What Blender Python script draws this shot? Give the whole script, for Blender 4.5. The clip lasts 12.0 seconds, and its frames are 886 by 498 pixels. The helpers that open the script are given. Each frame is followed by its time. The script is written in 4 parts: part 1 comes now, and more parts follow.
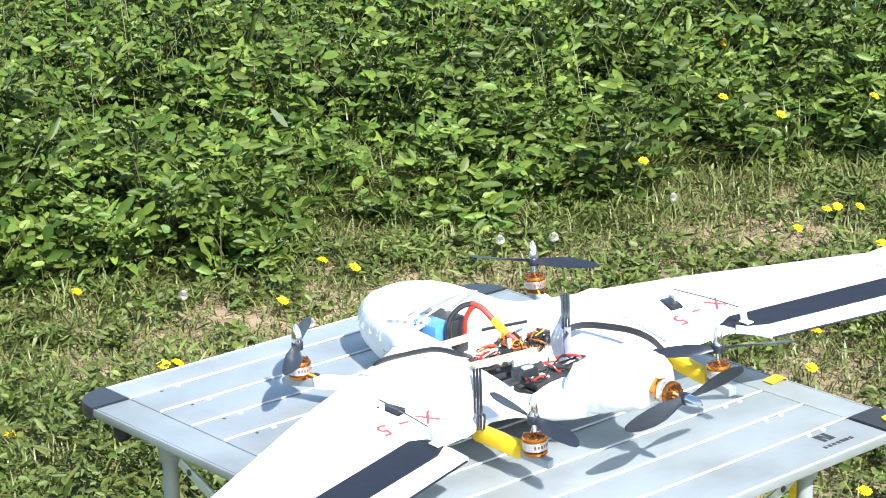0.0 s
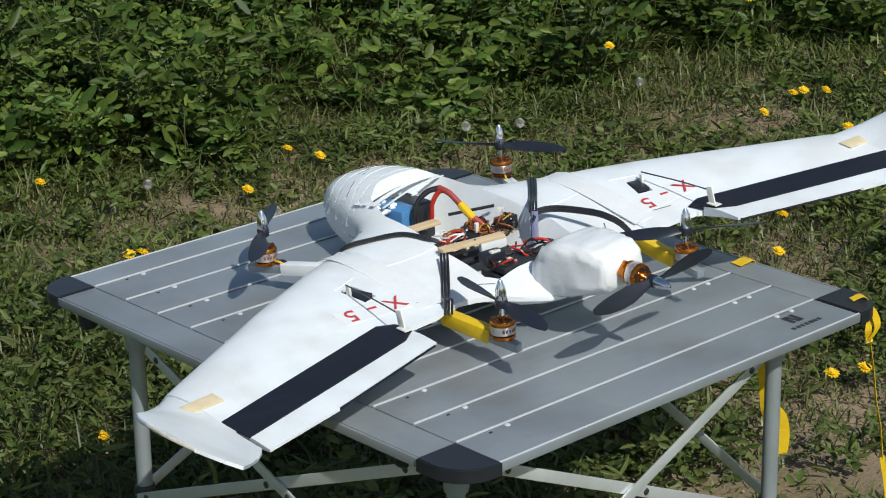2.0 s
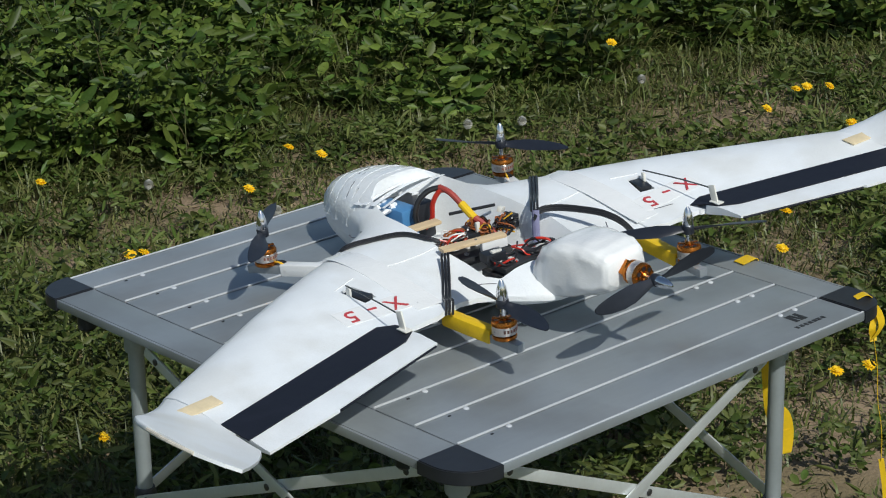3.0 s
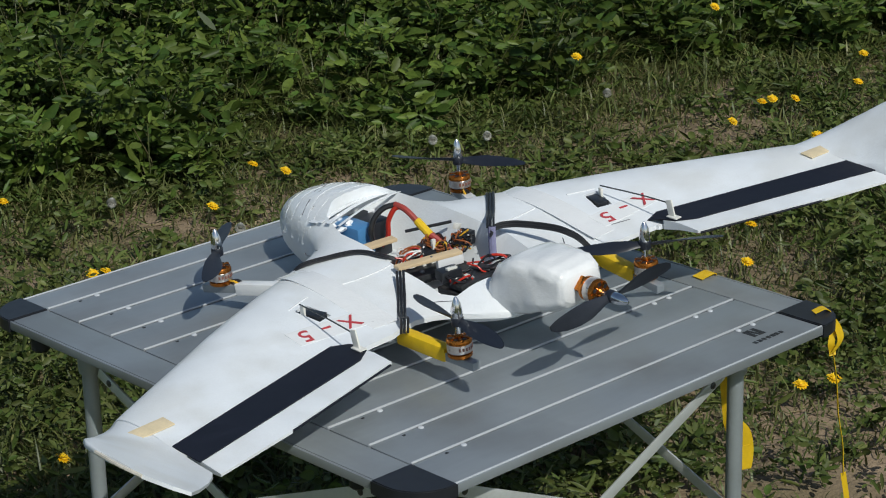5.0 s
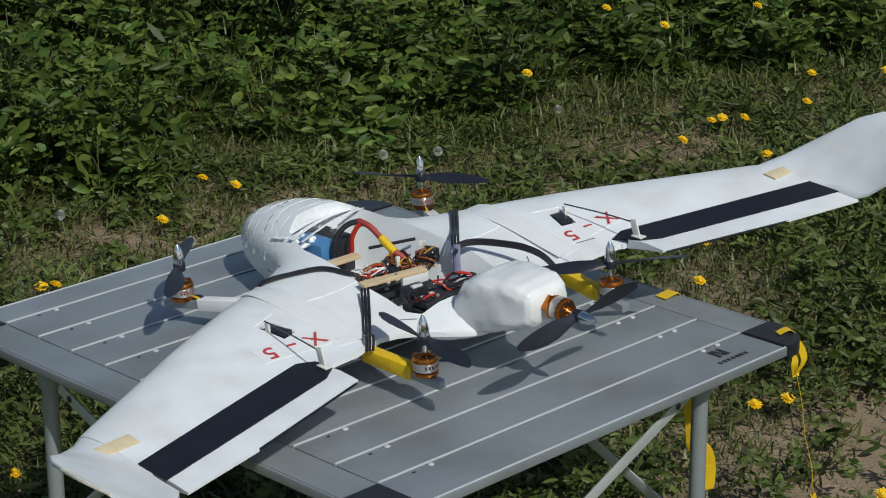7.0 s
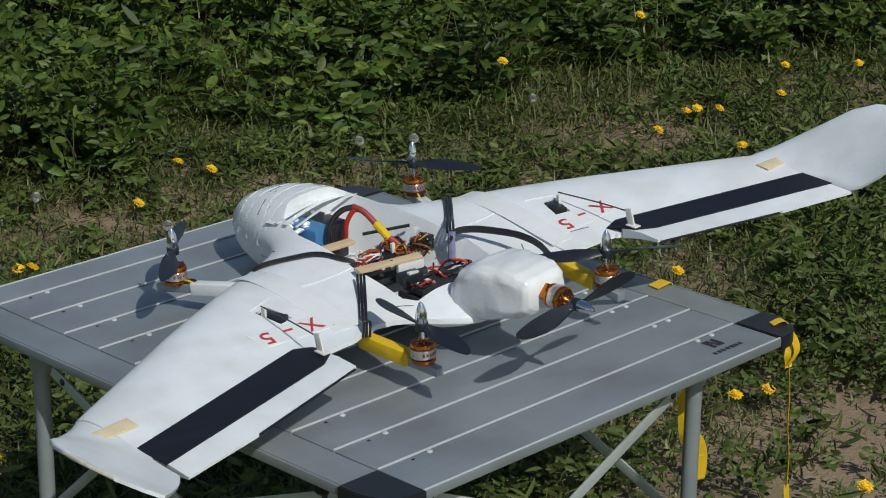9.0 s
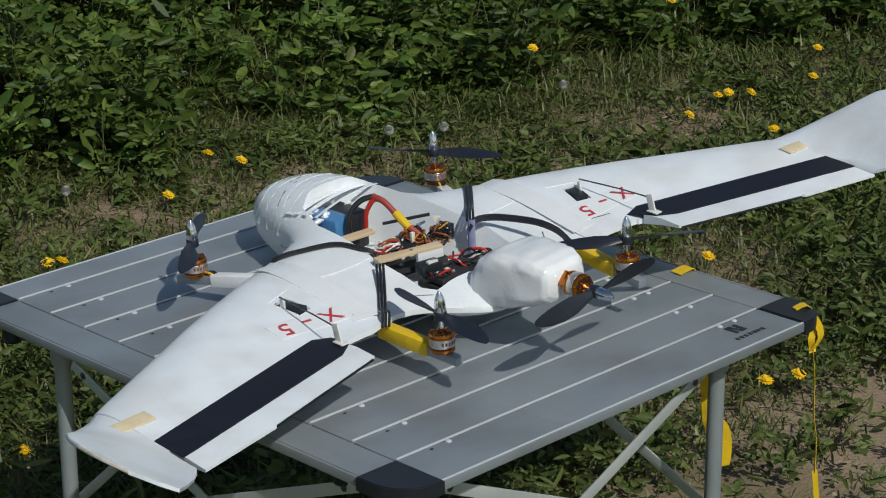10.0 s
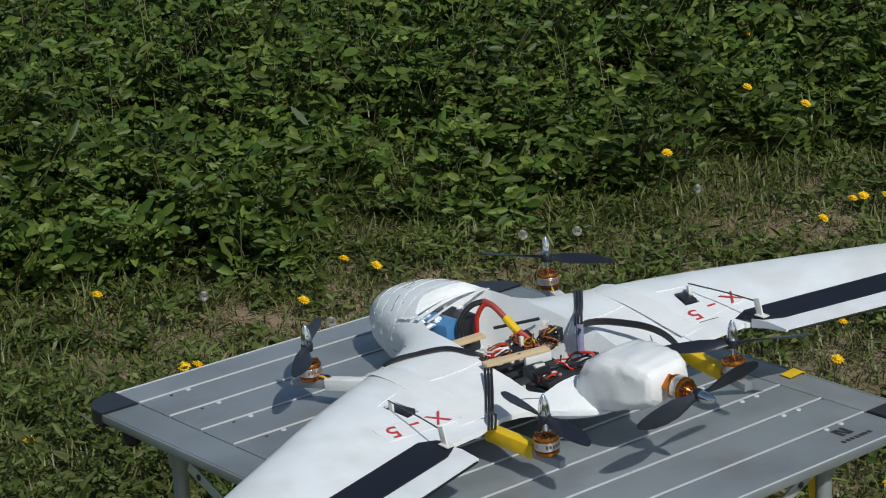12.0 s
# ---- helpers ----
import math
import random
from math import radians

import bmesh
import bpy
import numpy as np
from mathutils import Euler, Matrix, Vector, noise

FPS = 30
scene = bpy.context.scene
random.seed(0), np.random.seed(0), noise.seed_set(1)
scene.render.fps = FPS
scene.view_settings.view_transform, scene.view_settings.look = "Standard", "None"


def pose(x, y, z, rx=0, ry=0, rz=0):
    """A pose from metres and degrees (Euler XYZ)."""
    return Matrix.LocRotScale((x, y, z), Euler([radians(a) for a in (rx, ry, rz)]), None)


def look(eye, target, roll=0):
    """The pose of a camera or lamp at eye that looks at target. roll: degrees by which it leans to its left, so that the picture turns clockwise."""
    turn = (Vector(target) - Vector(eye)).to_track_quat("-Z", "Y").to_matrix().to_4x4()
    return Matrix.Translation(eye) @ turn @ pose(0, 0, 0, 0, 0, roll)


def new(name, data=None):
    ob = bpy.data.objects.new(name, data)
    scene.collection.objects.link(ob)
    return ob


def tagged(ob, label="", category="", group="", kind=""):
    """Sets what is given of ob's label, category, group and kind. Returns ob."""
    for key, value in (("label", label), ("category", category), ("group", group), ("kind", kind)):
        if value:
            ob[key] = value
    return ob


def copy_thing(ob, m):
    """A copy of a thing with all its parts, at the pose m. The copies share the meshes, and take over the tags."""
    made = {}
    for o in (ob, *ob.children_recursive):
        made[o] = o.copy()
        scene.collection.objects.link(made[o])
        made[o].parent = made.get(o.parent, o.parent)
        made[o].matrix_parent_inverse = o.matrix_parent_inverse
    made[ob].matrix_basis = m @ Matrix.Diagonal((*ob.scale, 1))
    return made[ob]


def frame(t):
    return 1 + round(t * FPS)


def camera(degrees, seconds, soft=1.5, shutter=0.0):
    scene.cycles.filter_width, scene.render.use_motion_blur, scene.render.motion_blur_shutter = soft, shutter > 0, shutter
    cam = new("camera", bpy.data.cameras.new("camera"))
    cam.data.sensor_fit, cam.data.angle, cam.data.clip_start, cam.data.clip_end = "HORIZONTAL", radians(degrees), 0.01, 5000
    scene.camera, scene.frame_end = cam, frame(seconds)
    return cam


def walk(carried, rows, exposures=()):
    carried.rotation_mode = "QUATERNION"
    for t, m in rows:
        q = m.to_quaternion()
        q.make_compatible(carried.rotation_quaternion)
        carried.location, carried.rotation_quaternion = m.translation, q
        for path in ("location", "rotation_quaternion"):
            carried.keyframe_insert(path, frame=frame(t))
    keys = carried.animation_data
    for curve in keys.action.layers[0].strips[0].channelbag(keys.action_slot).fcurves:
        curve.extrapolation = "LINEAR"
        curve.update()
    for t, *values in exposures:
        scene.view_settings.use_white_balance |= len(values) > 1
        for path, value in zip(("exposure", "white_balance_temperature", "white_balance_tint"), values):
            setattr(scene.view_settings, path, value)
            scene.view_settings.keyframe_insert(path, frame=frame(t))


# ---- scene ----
cam = camera(21.78, 12.0, soft=1.1)
walk(cam, [
    (0.0, look((-1.7938, -1.9133, 1.5220), (-0.1382, -0.0562, 0.7668), -0.587)),
    (0.2, look((-1.7975, -1.9073, 1.5189), (-0.1026, -0.1091, 0.7105), -0.25)),
    (0.5, look((-1.8032, -1.8983, 1.5142), (-0.1320, -0.0948, 0.6689), -0.038)),
    (1.0, look((-1.7903, -1.8967, 1.5115), (-0.1327, -0.0897, 0.6470), -0.526)),
    (1.5, look((-1.7866, -1.9011, 1.5092), (-0.1316, -0.0946, 0.6388), -0.786)),
    (2.0, look((-1.7839, -1.9009, 1.5101), (-0.1270, -0.0977, 0.6365), -0.850)),
    (2.5, look((-1.7765, -1.8962, 1.5062), (-0.1130, -0.1030, 0.6245), -0.895)),
    (3.0, look((-1.7686, -1.8904, 1.5067), (-0.1160, -0.0847, 0.6303), -1.148)),
    (3.5, look((-1.7603, -1.8950, 1.5085), (-0.0917, -0.0940, 0.6525), -1.228)),
    (3.7, look((-1.7565, -1.8964, 1.5080), (-0.0824, -0.1031, 0.6468), -1.227)),
    (5.3, look((-1.7366, -1.8921, 1.5029), (-0.0637, -0.0980, 0.6410), -1.513)),
    (5.5, look((-1.7401, -1.8881, 1.5027), (-0.0746, -0.0829, 0.6500), -1.420)),
    (6.0, look((-1.7426, -1.8723, 1.5022), (-0.0754, -0.0714, 0.6437), -1.013)),
    (6.5, look((-1.7497, -1.8647, 1.5023), (-0.0323, -0.1083, 0.6505), -0.526)),
    (7.0, look((-1.7541, -1.8583, 1.5040), (-0.0211, -0.1157, 0.6555), -0.314)),
    (7.2, look((-1.7581, -1.8573, 1.5048), (-0.0125, -0.1242, 0.6627), -0.202)),
    (8.8, look((-1.7819, -1.8219, 1.5004), (-0.0268, -0.1094, 0.6361), 0.898)),
    (9.0, look((-1.7857, -1.8184, 1.5010), (-0.0176, -0.1179, 0.6395), 0.798)),
    (9.5, look((-1.7842, -1.8099, 1.4984), (0.0005, -0.1305, 0.6299), 0.719)),
    (10.0, look((-1.7586, -1.8316, 1.4985), (-0.0289, -0.0986, 0.6240), -0.330)),
    (10.5, look((-1.7436, -1.8632, 1.5037), (-0.0501, -0.0791, 0.6615), -0.726)),
    (11.0, look((-1.7317, -1.8843, 1.5008), (-0.0490, -0.0962, 0.6458), -0.665)),
    (11.5, look((-1.7235, -1.9092, 1.5042), (-0.0212, -0.1309, 0.6679), -1.012)),
    (11.9, look((-1.7407, -1.9084, 1.5122), (-0.0721, -0.0722, 0.7350), -1.75)),
    (12.0, look((-1.7449, -1.9082, 1.5142), (-0.1222, -0.0243, 0.7542), -1.849)),
], exposures=[(0.0, 1.92, 6500, 5), (0.2, 1.45, 6500, 5), (0.5, 1.0, 6500, 5), (0.8, 0.66, 6500, 5), (1.0, 0.47, 6500, 5), (1.5, 0.25, 6500, 5), (2.5, 0.03, 6500, 5), (3.7, -0.12, 6500, 5), (5.3, -0.22, 6500, 5), (9.5, -0.32, 6500, 5), (11.4, -0.26, 6500, 5), (12.0, -0.18, 6500, 5)])

# ---- light ----
SUN_AZ, SUN_EL = radians(-105.4), radians(45.2)
SUN_DIR = Vector((math.cos(SUN_AZ) * math.cos(SUN_EL), math.sin(SUN_AZ) * math.cos(SUN_EL), math.sin(SUN_EL)))
world = bpy.data.worlds.new("sky")
scene.world = world
world.use_nodes = True
sky = world.node_tree.nodes.new("ShaderNodeTexSky")
sky.sky_type, sky.sun_disc = "NISHITA", False
sky.sun_elevation, sky.sun_rotation = SUN_EL, math.atan2(SUN_DIR.x, SUN_DIR.y)
world.node_tree.links.new(sky.outputs[0], world.node_tree.nodes["Background"].inputs[0])
world.node_tree.nodes["Background"].inputs[1].default_value = 0.082
sun_data = bpy.data.lights.new("sun", "SUN")
sun_data.energy, sun_data.angle, sun_data.color = 3.5, radians(0.53), (1.0, 0.975, 0.93)
sun = new("sun", sun_data)
sun.matrix_world = look(SUN_DIR * 30, (0, 0, 0))


# ---- materials ----
def material(name, color, rough=0.5, metal=0.0, spec=0.5, vary=0.08, scale=30.0, fine=300.0, bump=0.2, height=0.001, stretch=(1, 1, 1), island=0.0,
             second=None, second_scale=4.0, second_amount=0.5, transmit=0.0, rough_vary=0.1, coat=0.0, per_object=0.0):
    """A surface with colour variation at two scales, roughness variation and fine relief."""
    m = bpy.data.materials.new(name)
    m.use_nodes = True
    n, link = m.node_tree.nodes, m.node_tree.links.new
    b = n["Principled BSDF"]
    b.inputs["Metallic"].default_value = metal
    b.inputs["Specular IOR Level"].default_value = spec
    b.inputs["Coat Weight"].default_value = coat
    co = n.new("ShaderNodeTexCoord")
    mp = n.new("ShaderNodeMapping")
    mp.inputs["Scale"].default_value = stretch
    link(co.outputs["Object"], mp.inputs[0])
    big, small = n.new("ShaderNodeTexNoise"), n.new("ShaderNodeTexNoise")
    big.inputs["Scale"].default_value, small.inputs["Scale"].default_value = scale, fine
    big.inputs["Detail"].default_value, small.inputs["Detail"].default_value = 4, 3
    link(mp.outputs[0], big.inputs["Vector"])
    link(mp.outputs[0], small.inputs["Vector"])
    add = n.new("ShaderNodeMath")
    add.operation = "MULTIPLY_ADD"
    link(big.outputs["Fac"], add.inputs[0])
    add.inputs[1].default_value = 0.7
    half = n.new("ShaderNodeMath")
    half.operation = "MULTIPLY"
    link(small.outputs["Fac"], half.inputs[0])
    half.inputs[1].default_value = 0.3
    link(half.outputs[0], add.inputs[2])
    ramp = n.new("ShaderNodeMapRange")
    ramp.inputs["From Min"].default_value, ramp.inputs["From Max"].default_value = 0.3, 0.7
    ramp.inputs["To Min"].default_value, ramp.inputs["To Max"].default_value = 1 - vary, 1 + vary
    link(add.outputs[0], ramp.inputs["Value"])
    value = ramp.outputs[0]
    if island or per_object:
        source = n.new("ShaderNodeNewGeometry").outputs["Random Per Island"] if island else n.new("ShaderNodeObjectInfo").outputs["Random"]
        r2 = n.new("ShaderNodeMapRange")
        amount = island or per_object
        r2.inputs["To Min"].default_value, r2.inputs["To Max"].default_value = 1 - amount, 1 + amount
        link(source, r2.inputs["Value"])
        mul = n.new("ShaderNodeMath")
        mul.operation = "MULTIPLY"
        link(value, mul.inputs[0])
        link(r2.outputs[0], mul.inputs[1])
        value = mul.outputs[0]
    base = n.new("ShaderNodeMix")
    base.data_type = "RGBA"
    base.inputs["A"].default_value = (*color, 1)
    base.inputs["B"].default_value = (*(second or color), 1)
    if second:
        if island:
            r3 = n.new("ShaderNodeMath")
            r3.operation = "FRACT"
            r4 = n.new("ShaderNodeMath")
            r4.operation = "MULTIPLY"
            r4.inputs[1].default_value = 17.31
            link(source, r4.inputs[0])
            link(r4.outputs[0], r3.inputs[0])
            r5 = n.new("ShaderNodeMath")
            r5.operation = "MULTIPLY"
            r5.inputs[1].default_value = second_amount
            link(r3.outputs[0], r5.inputs[0])
            link(r5.outputs[0], base.inputs["Factor"])
        else:
            patch = n.new("ShaderNodeTexNoise")
            patch.inputs["Scale"].default_value, patch.inputs["Detail"].default_value = second_scale, 6
            link(co.outputs["Object"], patch.inputs["Vector"])
            pr = n.new("ShaderNodeMapRange")
            pr.inputs["From Min"].default_value, pr.inputs["From Max"].default_value = 0.42, 0.62
            pr.inputs["To Max"].default_value = second_amount
            link(patch.outputs["Fac"], pr.inputs["Value"])
            link(pr.outputs[0], base.inputs["Factor"])
    else:
        base.inputs["Factor"].default_value = 0
    scale_node = n.new("ShaderNodeVectorMath")
    scale_node.operation = "SCALE"
    link(base.outputs["Result"], scale_node.inputs[0])
    link(value, scale_node.inputs["Scale"])
    link(scale_node.outputs[0], b.inputs["Base Color"])
    rr = n.new("ShaderNodeMapRange")
    rr.inputs["To Min"].default_value, rr.inputs["To Max"].default_value = max(rough - rough_vary, 0.02), min(rough + rough_vary, 1)
    link(big.outputs["Fac"], rr.inputs["Value"])
    link(rr.outputs[0], b.inputs["Roughness"])
    if bump:
        bp = n.new("ShaderNodeBump")
        bp.inputs["Strength"].default_value, bp.inputs["Distance"].default_value = bump, height
        link(add.outputs[0], bp.inputs["Height"])
        link(bp.outputs[0], b.inputs["Normal"])
    if transmit:
        tr = n.new("ShaderNodeBsdfTranslucent")
        link(scale_node.outputs[0], tr.inputs[0])
        mix = n.new("ShaderNodeMixShader")
        mix.inputs[0].default_value = transmit
        link(b.outputs[0], mix.inputs[1])
        link(tr.outputs[0], mix.inputs[2])
        link(mix.outputs[0], n["Material Output"].inputs[0])
    return m


FOAM = material("white_foam", (0.78, 0.81, 0.845), 0.40, vary=0.04, scale=26, fine=420, bump=0.5, height=0.0022, second=(0.66, 0.665, 0.655), second_scale=14, second_amount=0.55, rough_vary=0.2)
FOAM_INSIDE = material("white_foam_inner", (0.76, 0.77, 0.78), 0.35, vary=0.04, scale=25, fine=500, bump=0.4, height=0.001)
FILM_WHITE = material("white_tape", (0.80, 0.81, 0.82), 0.20, vary=0.03, scale=45, fine=260, bump=0.5, height=0.002, coat=0.3)
EDGE_WORN = material("foam_edge_worn", (0.62, 0.58, 0.50), 0.7, vary=0.2, scale=60, fine=400, bump=0.4)
BLACK_TAPE = material("black_cloth_tape", (0.010, 0.012, 0.021), 0.6, spec=0.25, vary=0.25, scale=60, fine=900, bump=0.4, height=0.0006)
BLACK_PLASTIC = material("black_plastic", (0.016, 0.018, 0.023), 0.38, vary=0.2, scale=60, fine=500, bump=0.2, height=0.0005)
PROP = material("black_propeller", (0.014, 0.017, 0.026), 0.42, vary=0.15, scale=80, fine=600, bump=0.15, height=0.0004)
ALU = material("brushed_aluminium", (0.315, 0.348, 0.378), 0.42, metal=0.42, spec=0.5, vary=0.06, scale=12, fine=140, bump=0.18, height=0.0006, stretch=(0.15, 1, 1), second=(0.235, 0.252, 0.262), second_scale=6, second_amount=0.8, per_object=0.05)
ALU_END = material("aluminium_end_board", (0.315, 0.348, 0.378), 0.42, metal=0.42, vary=0.06, scale=12, fine=140, bump=0.18, height=0.0006, stretch=(1, 0.15, 1), second=(0.235, 0.252, 0.262), second_scale=6, second_amount=0.8)
# paler than ALU so edge highlights sit in the colour; rivets share it
ALU_GLINT = material("aluminium_glint", (0.70, 0.72, 0.75), 0.34, metal=0.35, vary=0.05, scale=30, fine=300, bump=0.1, height=0.0004)
LEG_GREY = material("grey_painted_tube", (0.36, 0.40, 0.42), 0.4, metal=0.45, vary=0.08, scale=20, fine=220, bump=0.15, height=0.0005)
BRACE = material("aluminium_bar", (0.68, 0.71, 0.71), 0.45, metal=0.6, vary=0.08, scale=16, fine=200, bump=0.15, height=0.0005)
CHROME = material("polished_metal", (0.78, 0.78, 0.80), 0.16, metal=1.0, vary=0.05, scale=60, fine=300, bump=0.05, height=0.0003)
COPPER = material("orange_anodised_metal", (0.50, 0.17, 0.03), 0.24, metal=0.92, vary=0.15, scale=120, fine=600, bump=0.1, height=0.0003)
WINDING = material("copper_windings", (0.42, 0.13, 0.03), 0.4, metal=0.6, vary=0.4, scale=300, fine=900, bump=0.5, height=0.0006)
CAN_LABEL = material("silver_motor_label", (0.62, 0.57, 0.54), 0.3, metal=0.75, vary=0.15, scale=150, fine=600, bump=0.1, height=0.0003)
LABEL_DARK = material("dark_print", (0.22, 0.10, 0.08), 0.5, vary=0.2)
YELLOW = material("yellow_tape", (0.82, 0.54, 0.02), 0.42, vary=0.1, scale=60, fine=300, bump=0.3, height=0.001, transmit=0.12)
WOOD = material("plywood_strip", (0.62, 0.47, 0.29), 0.6, vary=0.14, scale=40, fine=300, bump=0.3, height=0.0006, stretch=(0.25, 3, 1))
TAPE_TAN = material("masking_tape", (0.70, 0.58, 0.38), 0.5, vary=0.12, scale=70, fine=400, bump=0.4, height=0.0008)
WIRE_BLACK = material("black_wire", (0.018, 0.018, 0.02), 0.35, vary=0.15, scale=120, fine=500, bump=0.1, height=0.0003)
WIRE_RED = material("red_wire", (0.55, 0.035, 0.02), 0.38, vary=0.12, scale=120, fine=500, bump=0.1, height=0.0003)
WIRE_BROWN = material("brown_wire", (0.30, 0.09, 0.025), 0.4, vary=0.12, scale=120, fine=500, bump=0.1, height=0.0003)
WIRE_YELLOW = material("yellow_wire", (0.75, 0.42, 0.03), 0.4, vary=0.12, scale=120, fine=500, bump=0.1, height=0.0003)
WIRE_WHITE = material("white_wire", (0.72, 0.70, 0.68), 0.4, vary=0.08, scale=120, fine=500, bump=0.1, height=0.0003)
SLEEVE_RED = material("dark_red_sleeve", (0.33, 0.05, 0.04), 0.4, vary=0.15, scale=100, fine=500, bump=0.15, height=0.0004)
BLUE = material("blue_battery_wrap", (0.07, 0.21, 0.42), 0.3, vary=0.08, scale=40, fine=300, bump=0.2, height=0.0005)
PURPLE = material("violet_cable_sleeve", (0.24, 0.24, 0.38), 0.25, vary=0.15, scale=90, fine=400, bump=0.4, height=0.0008)
BOARD = material("dark_circuit_board", (0.03, 0.032, 0.034), 0.4, vary=0.4, scale=200, fine=900, bump=0.4, height=0.0005)
CHIP_GREY = material("grey_component", (0.32, 0.33, 0.34), 0.45, vary=0.2, scale=200, fine=900, bump=0.2, height=0.0004)
RED_PAINT = material("red_lettering", (0.46, 0.05, 0.06), 0.5, vary=0.15, scale=150, fine=600, bump=0.1, height=0.0003)
PEN_CREASE = material("pen_and_crease", (0.08, 0.08, 0.10), 0.6, vary=0.2)
PRINT_BLACK = material("black_print", (0.02, 0.022, 0.025), 0.45, vary=0.15)
WHITE_PLASTIC = material("white_plastic", (0.72, 0.71, 0.66), 0.35, vary=0.05, scale=90, fine=400, bump=0.1, height=0.0003)
STRAW_ROD = material("steel_rod", (0.10, 0.10, 0.10), 0.35, metal=0.8, vary=0.1)
SHRINK = material("clear_film_white", (0.84, 0.86, 0.88), 0.13, vary=0.05, scale=70, fine=260, bump=0.5, height=0.002, coat=0.4)


# ---- mesh helpers ----
def smooth(me, angle=35):
    me.polygons.foreach_set("use_smooth", [True] * len(me.polygons))
    me.set_sharp_from_angle(angle=radians(angle))


def part(name, bm, mat, parent=None, label="", m=None, angle=35):
    """One mesh object from a bmesh, under a thing or a part."""
    bmesh.ops.recalc_face_normals(bm, faces=bm.faces)
    me = bpy.data.meshes.new(name)
    bm.to_mesh(me)
    bm.free()
    smooth(me, angle)
    me.materials.append(mat)
    ob = new(name, me)
    if parent:
        ob.parent = parent
    if m is not None:
        ob.matrix_basis = m
    if label:
        ob["label"] = label
    return ob


def thing(name, label, category, group="", m=None):
    ob = new(name)
    ob.empty_display_size = 0.05
    if m is not None:
        ob.matrix_basis = m
    return tagged(ob, label, category, group)


def add_box(bm, size, at=(0, 0, 0), turn=None, bevel=0.0, segments=2):
    m = Matrix.Translation(at) @ (turn.to_4x4() if turn else Matrix.Identity(4)) @ Matrix.Diagonal((*size, 1))
    vs = bmesh.ops.create_cube(bm, size=1, matrix=m)["verts"]
    if bevel:
        es = {e for v in vs for e in v.link_edges}
        bmesh.ops.bevel(bm, geom=list(es), offset=bevel, segments=segments, affect="EDGES", profile=0.6)
    return bm


def box(size, at=(0, 0, 0), turn=None, bevel=0.0, segments=2):
    return add_box(bmesh.new(), size, at, turn, bevel, segments)


def add_lathe(bm, profile, m=None, n=24):
    """A body of revolution round z from (radius, height) pairs, closed at both ends."""
    m = m or Matrix.Identity(4)
    rings = []
    for r, z in profile:
        rings.append([bm.verts.new(m @ Vector((r * math.cos(2 * math.pi * k / n), r * math.sin(2 * math.pi * k / n), z))) for k in range(n)])
    for a, b in zip(rings, rings[1:]):
        for k in range(n):
            bm.faces.new((a[k], a[(k + 1) % n], b[(k + 1) % n], b[k]))
    bm.faces.new(rings[0][::-1])
    bm.faces.new(rings[-1])
    return bm


def lathe(profile, m=None, n=24):
    return add_lathe(bmesh.new(), profile, m, n)


def spline(points, per=8):
    """A smooth line through the points."""
    p = [Vector(q) for q in points]
    p = [p[0] * 2 - p[1]] + p + [p[-1] * 2 - p[-2]]
    out = []
    for i in range(1, len(p) - 2):
        a, b, c, d = p[i - 1 : i + 3]
        for k in range(per):
            t = k / per
            out.append(0.5 * ((2 * b) + (c - a) * t + (2 * a - 5 * b + 4 * c - d) * t * t + (3 * b - a - 3 * c + d) * t ** 3))
    return out + [p[-2]]


def add_tube(bm, points, r, n=8, per=6, flat=1.0):
    """A round or flattened cable along a smooth line."""
    line = spline(points, per) if per > 1 else [Vector(q) for q in points]
    rings, side = [], None
    for i, q in enumerate(line):
        ahead = (line[min(i + 1, len(line) - 1)] - line[max(i - 1, 0)]).normalized()
        if side is None:
            side = ahead.orthogonal().normalized() if abs(ahead.z) > 0.9 else ahead.cross(Vector((0, 0, 1))).normalized()
        side = (side - ahead * side.dot(ahead)).normalized()
        up = side.cross(ahead)
        rings.append([bm.verts.new(q + side * r * math.cos(2 * math.pi * k / n) + up * r * flat * math.sin(2 * math.pi * k / n)) for k in range(n)])
    for a, b in zip(rings, rings[1:]):
        for k in range(n):
            bm.faces.new((a[k], a[(k + 1) % n], b[(k + 1) % n], b[k]))
    bm.faces.new(rings[0][::-1])
    bm.faces.new(rings[-1])
    return bm


def tube(points, r, n=8, per=6, flat=1.0):
    return add_tube(bmesh.new(), points, r, n, per, flat)


def add_loft(bm, rings):
    """Skins closed rings of equal length and caps both ends."""
    vs = [[bm.verts.new(p) for p in ring] for ring in rings]
    n = len(vs[0])
    for a, b in zip(vs, vs[1:]):
        for k in range(n):
            bm.faces.new((a[k], a[(k + 1) % n], b[(k + 1) % n], b[k]))
    bm.faces.new(vs[0][::-1])
    bm.faces.new(vs[-1])
    return bm


def slab(outline, z0, z1, bevel=0.0):
    """A flat plate from an outline in x and y."""
    bm = bmesh.new()
    add_loft(bm, [[(x, y, z0) for x, y in outline], [(x, y, z1) for x, y in outline]])
    if bevel:
        bmesh.ops.recalc_face_normals(bm, faces=bm.faces)
        es = [e for e in bm.edges if abs(e.verts[0].co.z - e.verts[1].co.z) < 1e-6]
        bmesh.ops.bevel(bm, geom=es, offset=bevel, segments=2, affect="EDGES")
    return bm


